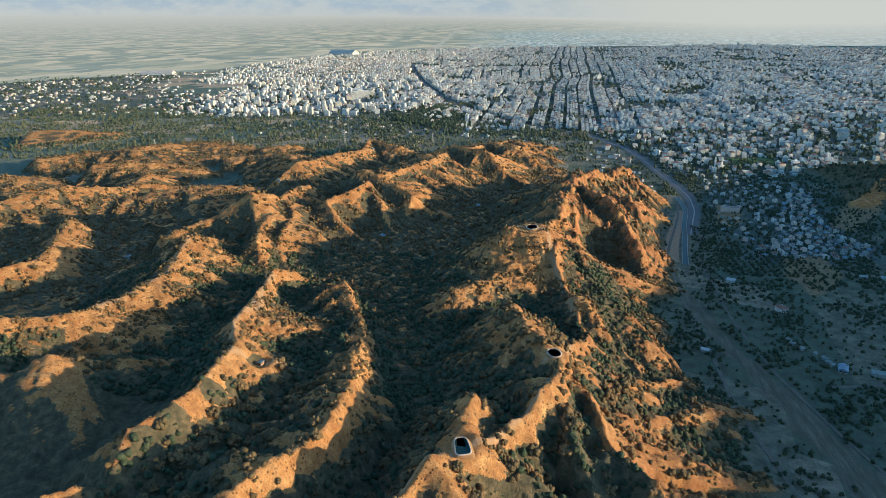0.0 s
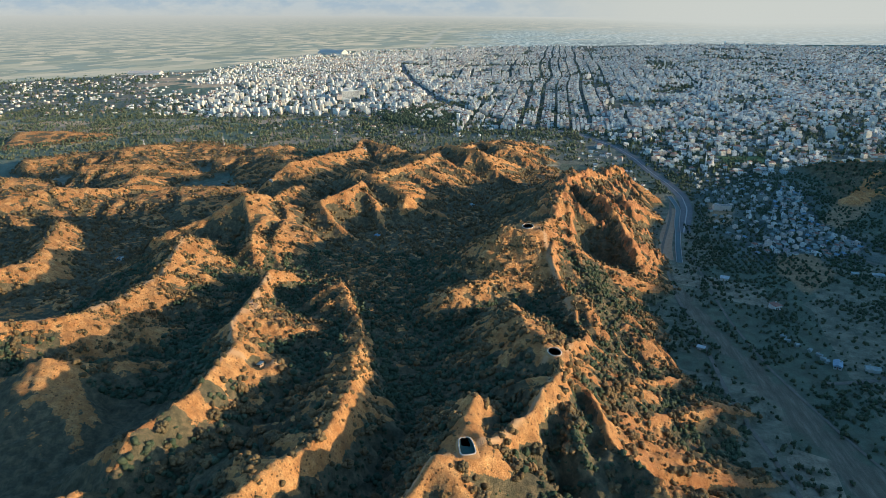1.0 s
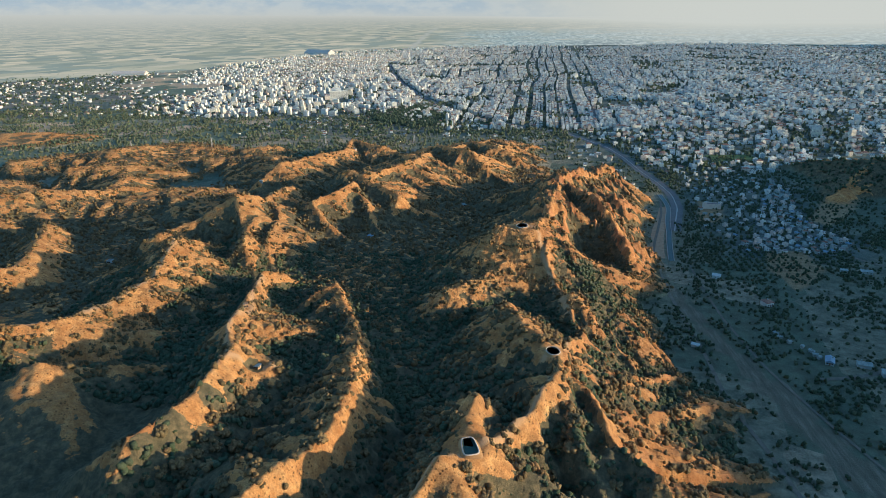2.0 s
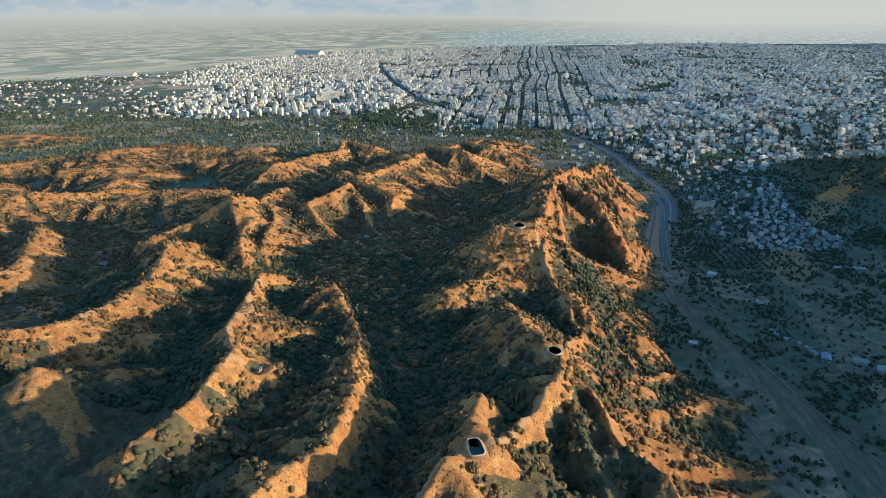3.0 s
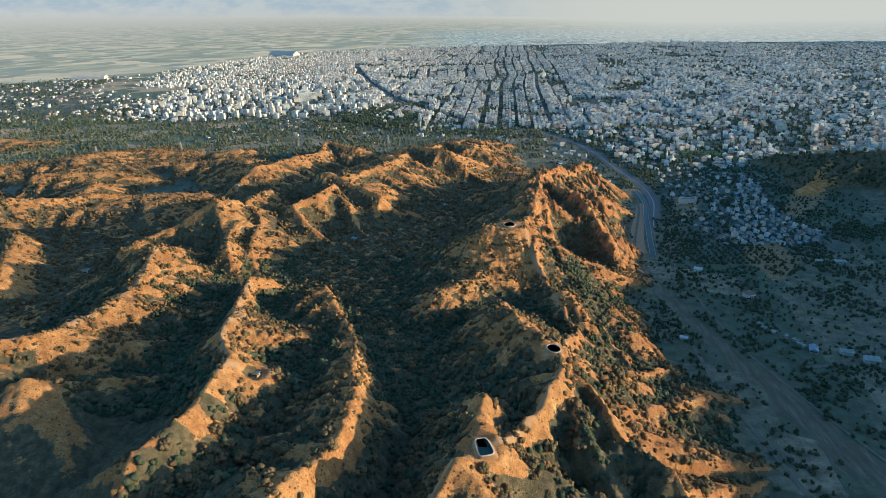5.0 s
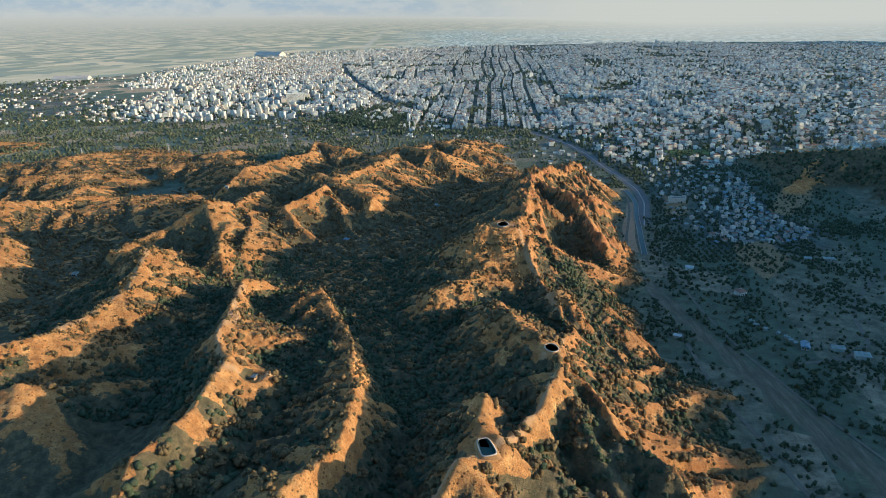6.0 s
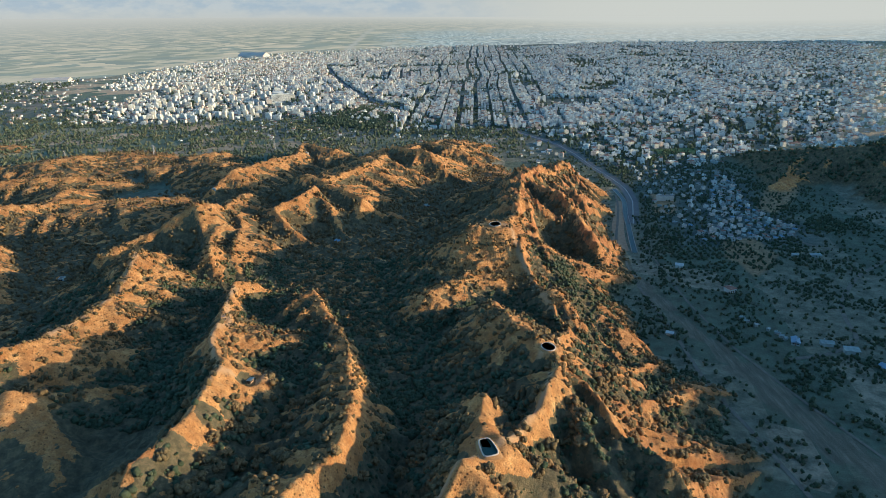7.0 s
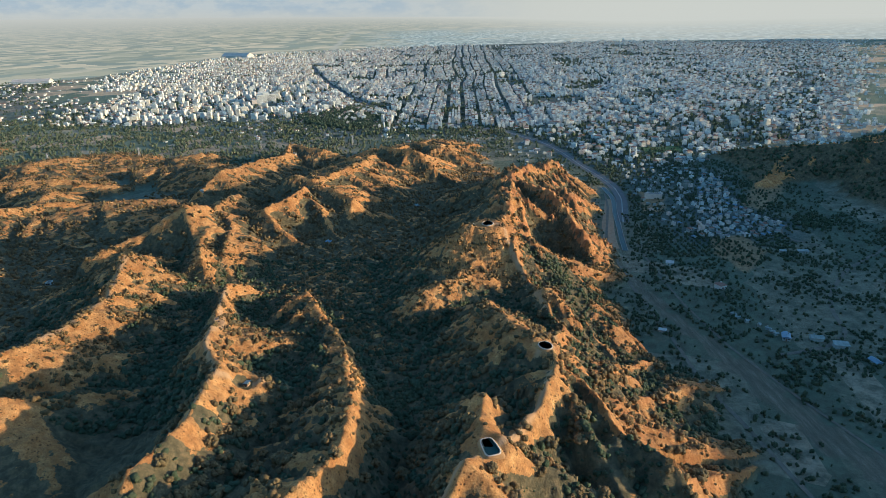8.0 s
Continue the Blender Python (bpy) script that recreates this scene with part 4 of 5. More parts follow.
def loop_shape(long, wide, power, n=28, taper=0.0):
    out = []
    for k in range(n):
        a = 2 * math.pi * k / n
        c, s = math.cos(a), math.sin(a)
        x, y = wide * math.copysign(abs(c) ** power, c), long * math.copysign(abs(s) ** power, s)
        out.append((x * (1 - taper * y / long), y))
    return out


def make_pond(x, y, z, long, wide, turn, power, taper, label):
    """A small lined reservoir: earth bank, pale rim, dark lining, water."""
    root = new("reservoir_pond", None)
    root.matrix_basis = pose(x, y, z, 0, 0, turn)
    n = 28

    def loft(name, rings, material, close=False, text=""):
        verts, faces = [], []
        for grow, height in rings:
            verts += [(px + math.copysign(grow, px) * min(1, abs(px) / wide), py + math.copysign(grow, py) * min(1, abs(py) / long), height) for px, py in loop_shape(long, wide, power, n, taper)]
        for r in range(len(rings) - 1):
            for k in range(n):
                a, b = r * n + k, r * n + (k + 1) % n
                faces.append((a, b, b + n, a + n))
        if close:
            faces.append(tuple(range((len(rings) - 1) * n, len(rings) * n)))
        return part(name, verts, faces, material, root, text, True)

    loft("bank", [(1.9, -1.1), (1.4, -0.5), (1.0, 0.05), (0.6, 0.22)], BANK, text="banked sandy earth")
    loft("rim", [(0.6, 0.20), (0.55, 0.5), (0.03, 0.5), (-0.1, 0.3)], WHITE_LINER, text="pale concrete rim")
    loft("lining", [(0.1, 0.6), (-0.9, -0.9), (-1.6, -1.4)], BLACK_LINER, True, "dark plastic lining")
    loft("water", [(-0.62, -0.45), (-0.9, -0.45)], WATER, True, "still dark green water")
    return tagged(root, label, "pond", "reservoir ponds on the ridge")


BANK = simple("bank_earth", (0.26, 0.14, 0.052), (0.44, 0.27, 0.11), 4, relief=0.2)
make_pond(-22.5, 198.0, float(ground_z(-22.5, 198.0)) + 0.75, 4.9, 2.6, 14, 0.5, 0.14, "oblong reservoir pond with pale rim on the ridge")
make_pond(17.0, 287.8, float(ground_z(17.0, 287.8)) + 0.75, 4.0, 3.0, 20, 0.95, 0.0, "rounded reservoir pond with pale rim beside a track")
make_pond(7.0, 478.0, float(ground_z(7.0, 478.0)) + 0.75, 5.6, 4.2, 0, 1.0, 0.0, "round reservoir pond with pale rim on the terraced hill")

PLASTERS = [simple("plaster_" + n, d, l, 4) for n, d, l in (
    ("white", (0.42, 0.45, 0.42), (0.66, 0.69, 0.64)), ("cream", (0.44, 0.40, 0.33), (0.62, 0.57, 0.49)), ("grey", (0.24, 0.28, 0.265), (0.40, 0.44, 0.41)),
    ("ochre", (0.36, 0.25, 0.14), (0.52, 0.37, 0.22)), ("pink", (0.50, 0.36, 0.31), (0.66, 0.50, 0.44)))]
TILES = simple("clay_tiles", (0.15, 0.09, 0.065), (0.30, 0.19, 0.14), 1.2)
SHEET = simple("metal_roofing", (0.26, 0.30, 0.295), (0.50, 0.55, 0.53), 3, 0.45, 0.0, 0.5)
BLUE_SHEET = simple("blue_roofing", (0.12, 0.20, 0.29), (0.24, 0.33, 0.41), 3, 0.5, 0.0, 0.5)
FLAT_ROOF = simple("flat_roof", (0.13, 0.125, 0.12), (0.30, 0.285, 0.27), 4)
DULL_SHEET = simple("weathered_roofing", (0.14, 0.18, 0.17), (0.32, 0.38, 0.36), 3, 0.6, 0.0, 0.3)
GLASS = simple("dark_glass", (0.02, 0.025, 0.03), (0.05, 0.055, 0.06), 2, 0.15, 0, 0.5)
STEEL = simple("galvanised_steel", (0.30, 0.31, 0.32), (0.46, 0.47, 0.48), 1, 0.5, 0.6)


def house(name, w, l, h, roof, wall_mat, roof_mat, label, group="", storeys=1, tank=False, category="house"):
    """A house on z = 0: walls, roof, windows with sills, a door, and a chimney or tank."""
    root = new(name, None)
    x, y = w / 2, l / 2
    part("wall", *block(-x, x, -y, y, -1.5, h), wall_mat, root)
    top = h
    if roof == "gable":
        e, r = 0.5, w * 0.27
        v = [(-x - e, -y - e, h - 0.1), (x + e, -y - e, h - 0.1), (x + e, y + e, h - 0.1), (-x - e, y + e, h - 0.1), (0, -y - e, h + r), (0, y + e, h + r),
             (-x - e, -y - e, h - 0.35), (x + e, -y - e, h - 0.35), (x + e, y + e, h - 0.35), (-x - e, y + e, h - 0.35)]
        f = [(0, 4, 5, 3), (1, 2, 5, 4), (0, 1, 4), (2, 3, 5), (6, 7, 1, 0), (7, 8, 2, 1), (8, 9, 3, 2), (9, 6, 0, 3), (9, 8, 7, 6)]
        roof_part = part("roof", v, f, roof_mat, root)
        part("chimney", *block(x * 0.4, x * 0.4 + 0.7, y * 0.3, y * 0.3 + 0.7, h, h + r + 0.5, 0.05), wall_mat, roof_part)
    elif roof == "shed":
        e = 0.5
        v, f = block(-x - e, x + e, -y - e, y + e, h + 0.02, h + 0.22)
        v = [(a, b, c + (a + x) * 0.14) for a, b, c in v]
        part("roof", v, f, roof_mat, root)
    elif roof == "hip":
        e, r, k = 0.6, w * 0.25, max(l / 2 - w / 2, 0.3)
        v = [(-x - e, -y - e, h), (x + e, -y - e, h), (x + e, y + e, h), (-x - e, y + e, h), (0, -k, h + r), (0, k, h + r)]
        f = [(0, 1, 4), (1, 2, 5, 4), (2, 3, 5), (3, 0, 4, 5), (3, 2, 1, 0)]
        roof_part = part("roof", v, f, roof_mat, root)
        part("chimney", *block(-0.4, 0.4, k * 0.4 - 0.4, k * 0.4 + 0.4, h + r * 0.6, h + r + 0.7, 0.05), wall_mat, roof_part)
    else:
        part("roof", *block(-x + 0.25, x - 0.25, -y + 0.25, y - 0.25, h - 0.1, h + 0.03), roof_mat, root)
        rails = [block(-x - 0.05, x + 0.05, -y - 0.05, -y + 0.2, h - 0.05, h + 0.7), block(-x - 0.05, x + 0.05, y - 0.2, y + 0.05, h - 0.05, h + 0.7),
                 block(-x - 0.05, -x + 0.2, -y + 0.2, y - 0.2, h - 0.05, h + 0.7), block(x - 0.2, x + 0.05, -y + 0.2, y - 0.2, h - 0.05, h + 0.7)]
        part("parapet", *merged(*rails), wall_mat, root)
        if tank:
            part("stair_head", *block(-x + 0.6, -x + 3.0, y - 3.4, y - 0.6, h, h + 2.3, 0.05), wall_mat, root)
            part("water_tank", *block(x - 2.2, x - 1.0, -y + 0.8, -y + 2.4, h, h + 1.5, 0.25), STEEL, root)
    gap = h / storeys
    for s in range(storeys):
        for k in (-0.28, 0.28):
            sill = s * gap + 1.0
            pane = part("window", *block(w * k - 0.6, w * k + 0.6, -y - 0.03, -y + 0.06, sill, sill + 1.2), GLASS, root)
            part("sill", *block(w * k - 0.75, w * k + 0.75, -y - 0.14, -y + 0.02, sill - 0.12, sill - 0.004), wall_mat, pane)
        pane = part("window", *block(x - 0.06, x + 0.03, -0.6, 0.6, s * gap + 1.0, s * gap + 2.2), GLASS, root)
        part("sill", *block(x - 0.02, x + 0.14, -0.75, 0.75, s * gap + 0.88, s * gap + 0.996), wall_mat, pane)
    part("door", *block(-0.5, 0.5, -y - 0.05, -y + 0.05, 0.0, 2.05), BARK, root)
    return tagged(root, label, category, group)


def stand(ob, x, y, turn, sink=0.0):
    ob.matrix_basis = pose(x, y, float(ground_z(x, y)) - sink, 0, 0, turn)
    return ob


def low_at(x, y, r=3.0):
    return float(np.min(ground_z([x - r, x + r, x, x], [y, y, y - r, y + r])))


# lone houses, sheds and huts
stand(house("house", 6.5, 7.5, 3.6, "hip", PLASTERS[0], TILES, "white farmhouse with a brown tiled roof among trees"), 205.6, 476, 20)
stand(house("shed", 4, 6.5, 2.6, "shed", PLASTERS[0], SHEET, "long shed with a pale metal roof among trees", category="shed"), 183, 531, 65)
stand(house("shed", 2.4, 4.8, 1.9, "shed", PLASTERS[1], SHEET, "low shed with a pale metal roof by the track", category="shed"), 129.5, 406, 60)
stand(house("barn", 5, 8, 2.6, "gable", PLASTERS[2], BLUE_SHEET, "farm barn with a blue metal roof", category="barn"), 213, 388, -25)
stand(house("barn", 5, 8, 2.6, "gable", PLASTERS[2], DULL_SHEET, "large farm barn with a pale metal roof", category="barn"), 233, 384, 75)
stand(house("barn", 5, 9, 3.0, "shed", PLASTERS[2], DULL_SHEET, "small barn with a pale roof beside the farmyard", category="barn"), 243, 372, 75)
stand(house("barn", 4.5, 7, 2.6, "gable", PLASTERS[2], BLUE_SHEET, "barn with a faded blue roof near the lane", category="barn"), 252, 350, 10)
stand(house("shed", 3.5, 9, 2.2, "shed", PLASTERS[2], DULL_SHEET, "open shed with a metal roof beside a lane", category="shed"), 318, 545, 80)
stand(house("shed", 2.8, 5.5, 2.0, "shed", PLASTERS[2], DULL_SHEET, "small shed with a metal roof beside a lane", category="shed"), 300, 548, 80)
stand(house("hut", 2.6, 3.2, 2.4, "flat", PLASTERS[3], FLAT_ROOF, "small ochre hut on the ridge beside a track", category="hut"), -177, 356, 25, 0.1)
stand(house("hut", 1.8, 2.6, 1.9, "shed", PLASTERS[3], DULL_SHEET, "small ochre hut with a pale roof in a saddle", category="hut"), -135, 268.5, -20, 0.3)
stand(house("hut", 3, 4.5, 2.4, "gable", PLASTERS[2], BLUE_SHEET, "little farm hut with a blue roof in the valley", category="hut"), -137, 567, 70, 0.2)
stand(house("hut", 4, 5, 2.6, "flat", PLASTERS[2], FLAT_ROOF, "small grey hut in the western valley", category="hut"), -366, 500, 0, 0.2)
stand(house("hut", 3.5, 5, 2.5, "gable", PLASTERS[2], DULL_SHEET, "hut with a pale roof below the cliff", category="hut"), -52, 700, 30, 0.2)
stand(house("hut", 2.6, 3.8, 2.1, "gable", PLASTERS[2], DULL_SHEET, "farm hut with a pale roof among the western hills", category="hut"), -318, 760, 80, 0.3)
stand(house("hut", 3, 4.5, 2.2, "gable", PLASTERS[1], DULL_SHEET, "farm hut with a pale roof on the low hills", category="hut"), -245, 985, 60, 0.3)
stand(house("school", 7, 20, 5.4, "flat", PLASTERS[1], FLAT_ROOF, "long two-storey cream school building on a terrace", storeys=2, tank=True, category="building"), 243, 742, 84)
stand(house("warehouse", 60, 190, 12, "gable", PLASTERS[0], PLASTERS[1], "huge white warehouse with a pale roof in the fields", category="warehouse"), -1075, 3780, 62)
stand(house("warehouse", 34, 150, 8, "gable", PLASTERS[0], PLASTERS[1], "long white warehouse among the fields", category="warehouse"), -1585, 2630, 88)
for k in range(7):
    w, l = float(rng.uniform(1.4, 2.2)), float(rng.uniform(2.2, 3.6))
    stand(house("greenhouse", w, l, 2.0, "gable", PLASTERS[2], DULL_SHEET, "small greenhouse covered with pale sheeting", "greenhouses beside the farm", category="greenhouse"), 193 + 3.0 * k + 2.5 * math.sin(5 * k), 424 - 5.0 * k + 2.5 * math.cos(7 * k), 40 + 33 * (k % 4))


# the hill town
town_kinds = []
for k, (w, l, h, roof, wall, top, storeys) in enumerate([
        (5, 7, 2.7, "gable", 2, DULL_SHEET, 1), (6, 7, 5.0, "flat", 0, DULL_SHEET, 2), (4.5, 7, 2.6, "shed", 2, DULL_SHEET, 1), (6, 7, 5.0, "flat", 1, DULL_SHEET, 2),
        (6, 6.5, 2.8, "flat", 1, CONCRETE, 1), (6.5, 7, 5.2, "flat", 2, FLAT_ROOF, 2), (5, 6.5, 2.7, "gable", 2, BLUE_SHEET, 1), (5, 7, 2.8, "shed", 0, FLAT_ROOF, 1),
        (6, 6.5, 5.0, "hip", 2, TILES, 2), (5.5, 6.5, 2.7, "flat", 2, DULL_SHEET, 1)]):
    text = {"gable": "gabled", "flat": "flat-roofed", "shed": "low-pitched", "hip": "hip-roofed"}[roof]
    tone = ("white", "cream", "grey", "ochre", "pink")[wall]
    town_kinds.append(house("house", w, l, h, roof, PLASTERS[wall], top, f"{tone} {text} house of {('one storey', 'two storeys', 'three storeys')[storeys - 1]} in the hill town", "houses of the hill town", storeys, storeys > 1))
spots = []
r = np.random.default_rng(77)
tries = r.uniform((170, 580), (385, 960), (9000, 2))
thick = polygon_mask(HILLTOWN, tries[:, 0], tries[:, 1], 0.01) > 0.5
order = np.argsort(~thick, kind='stable')
for (x, y), inner in zip(tries[order], thick[order]):
    crowd = 7.4 if inner else 14.0
    if (inner or polygon_mask(LOWTOWN, np.array([x]), np.array([y]), 0.01)[0] > 0.5) and len(spots) < 235 and math.hypot(x - 243, y - 742) > 20 and all(math.hypot(x - a, y - b) > crowd for a, b in spots):
        spots.append((float(x), float(y)))
for n, (x, y) in enumerate(spots):
    m = pose(x, y, low_at(x, y) - 0.05, 0, 0, float(r.choice([12, 24, 18, 102, 108, 15, 200])) + float(r.uniform(-8, 8))) @ Matrix.Diagonal((0.8, 0.8, 0.8, 1))
    if n < len(town_kinds):
        town_kinds[n].matrix_basis = m
    else:
        copy_thing(town_kinds[int(r.integers(0, len(town_kinds)))], m)

# houses by the highway
for n, (x, y) in enumerate([(222, 690), (216, 672), (224, 655), (229, 640), (234, 712), (228, 735), (226, 760), (160, 800), (170, 820), (158, 840), (172, 850), (148, 862), (165, 880), (150, 905), (168, 925),
                            (140, 940), (120, 960), (150, 975), (128, 1000), (100, 1010), (146, 1020), (82, 1040), (110, 1050), (135, 1060), (60, 1075), (90, 1085), (40, 1100), (70, 1115), (110, 1110), (20, 1130),
                            (50, 1145), (90, 1150), (0, 1160), (-30, 1185), (20, 1190), (60, 1185), (-70, 1210), (-20, 1225), (-120, 1220), (-160, 1240), (-200, 1230)]):
    m = pose(x, y, low_at(x, y) - 0.05, 0, 0, float(r.uniform(0, 180))) @ Matrix.Diagonal((0.8, 0.8, 0.8, 1))
    tagged(copy_thing(town_kinds[int(r.integers(0, len(town_kinds)))], m), group="houses along the highway")


# minarets with their mosques
def make_mosque(x, y, turn, w, tall, label):
    root = new("mosque", None)
    root.matrix_basis = pose(x, y, float(ground_z(x, y)), 0, 0, turn)
    part("wall", *block(-w / 2, w / 2, -w / 2, w / 2, -1, w * 0.5, 0.4), PLASTERS[0], root)
    v, f, n = [], [], 16
    for i in range(7):
        a = i / 6 * math.pi / 2
        v += [(w * 0.42 * math.cos(a) * math.cos(2 * math.pi * k / n), w * 0.42 * math.cos(a) * math.sin(2 * math.pi * k / n), w * 0.5 + w * 0.40 * math.sin(a)) for k in range(n)]
    f = [(i * n + k, i * n + (k + 1) % n, (i + 1) * n + (k + 1) % n, (i + 1) * n + k) for i in range(6) for k in range(n)]
    part("dome", v, f, CONCRETE, root, "grey lead dome", True)
    for sx in (-1, 1):
        v, f, n = [], [], 10
        rings = [(1.3, -1), (1.2, tall * 0.62), (1.9, tall * 0.64), (1.9, tall * 0.67), (1.0, tall * 0.68), (0.95, tall * 0.82), (1.1, tall * 0.825), (0.03, tall)]
        for rad, z in rings:
            v += [(sx * w * 0.55 + rad * math.cos(2 * math.pi * k / n), w * 0.5 + rad * math.sin(2 * math.pi * k / n), z) for k in range(n)]
        f = [(i * n + k, i * n + (k + 1) % n, (i + 1) * n + (k + 1) % n, (i + 1) * n + k) for i in range(len(rings) - 1) for k in range(n)]
        part("minaret", v, f, PLASTERS[0], root, "slim white minaret")
    return tagged(root, label, "mosque")


make_mosque(292, 962, 15, 10, 17, "small mosque with white minarets beside the town")
make_mosque(640, 1180, 30, 11, 22, "mosque with tall white minarets among trees")
make_mosque(-112, 1275, 10, 10, 19, "mosque with white minarets at the wood's edge")


# lattice pylons
def make_pylon(x, y, tall, turn):
    root = new("pylon", None)
    root.matrix_basis = pose(x, y, low_at(x, y) - 0.3, 0, 0, turn)

    def bar(a, b, t):
        a, b = Vector(a), Vector(b)
        q = (b - a).to_track_quat("Z", "Y").to_matrix()
        o = [q @ Vector(c) for c in ((-t, -t, 0), (t, -t, 0), (t, t, 0), (-t, t, 0))]
        v = [a + c for c in o] + [b + c for c in o]
        return [tuple(c) for c in v], [(0, 1, 5, 4), (1, 2, 6, 5), (2, 3, 7, 6), (3, 0, 4, 7), (4, 5, 6, 7), (3, 2, 1, 0)]

    w = tall * 0.09
    feet = [(-w, -w), (w, -w), (w, w), (-w, w)]
    for p in feet:
        part("leg", *bar((p[0], p[1], 0), (p[0] * 0.12, p[1] * 0.12, tall), 0.13), STEEL, root)
    braces = []
    for i in range(6):
        z0, z1 = tall * i / 6, tall * (i + 1) / 6
        s0, s1 = 1 - 0.88 * i / 6, 1 - 0.88 * (i + 1) / 6
        for k in range(4):
            a, b = feet[k], feet[(k + 1) % 4]
            braces.append(bar((a[0] * s0, a[1] * s0, z0), (b[0] * s1, b[1] * s1, z1), 0.08))
            braces.append(bar((b[0] * s0, b[1] * s0, z0), (a[0] * s1, a[1] * s1, z1), 0.08))
    part("lattice", *merged(*braces), STEEL, root)
    for z in (0.72, 0.86, 0.97):
        part("cross_arm", *bar((-tall * 0.13, 0, tall * z), (tall * 0.13, 0, tall * z), 0.14), STEEL, root)
    return tagged(root, "grey steel lattice pylon on a low hill", "pylon", "power line pylons")


for x, y, tall in ((-690, 1090, 19), (-520, 1060, 19), (-330, 1120, 19), (-170, 1150, 18)):
    make_pylon(x, y, tall, 20)


# ---- the city ----
def facade(name, wall, dark):
    """Plaster with rows of windows and balconies too small to tell apart."""
    n = Nodes(name, 0.8, 0, 0.3)
    uv = n.split(n.attribute("wall_place", "Vector"))
    col = n.sum(n.sum(uv[0], 0.44, 'MULTIPLY'), 1.0, 'MODULO')
    row = n.sum(n.sum(uv[1], 0.45, 'MULTIPLY'), 1.0, 'MODULO')
    a = n.sum(n.sum(col, 0.22, 'GREATER_THAN'), n.sum(col, 0.74, 'LESS_THAN'), 'MULTIPLY')
    b = n.sum(n.sum(row, 0.3, 'GREATER_THAN'), n.sum(row, 0.78, 'LESS_THAN'), 'MULTIPLY')
    tone = n.mix(n.lucky(True), wall, dark)
    tone = n.mix(n.ramp(n.noise(7, 4), (0.4, 0.0), (0.75, 0.35)), tone, (0.30, 0.28, 0.26))
    return n.done(n.mix(n.sum(n.sum(a, b, 'MULTIPLY'), 0.7, 'MULTIPLY'), tone, (0.12, 0.14, 0.15)))


FACADES = [facade("facade_white", (0.92, 0.92, 0.83), (0.62, 0.66, 0.61)), facade("facade_cream", (0.92, 0.85, 0.66), (0.68, 0.66, 0.53)),
           facade("facade_grey", (0.68, 0.74, 0.72), (0.36, 0.43, 0.43)), facade("facade_warm", (0.72, 0.61, 0.46), (0.42, 0.39, 0.33))]


def make_city_roof():
    """Flat roofs, each with its own tone, from tarred to whitewashed."""
    n = Nodes("city_roof", 0.85)
    tone = n.ramp(n.lucky(True), (0.0, (0.20, 0.24, 0.225)), (0.25, (0.48, 0.52, 0.47)), (0.55, (0.76, 0.77, 0.66)), (1.0, (0.93, 0.90, 0.78)))
    return n.done(n.mix(n.ramp(n.noise(3, 4), (0.4, 0.0), (0.7, 0.4)), tone, (0.20, 0.21, 0.20)))


CITY_ROOF = make_city_roof()
ROOFS = [CITY_ROOF, TILES, SHEET]


STOREY = 1.8


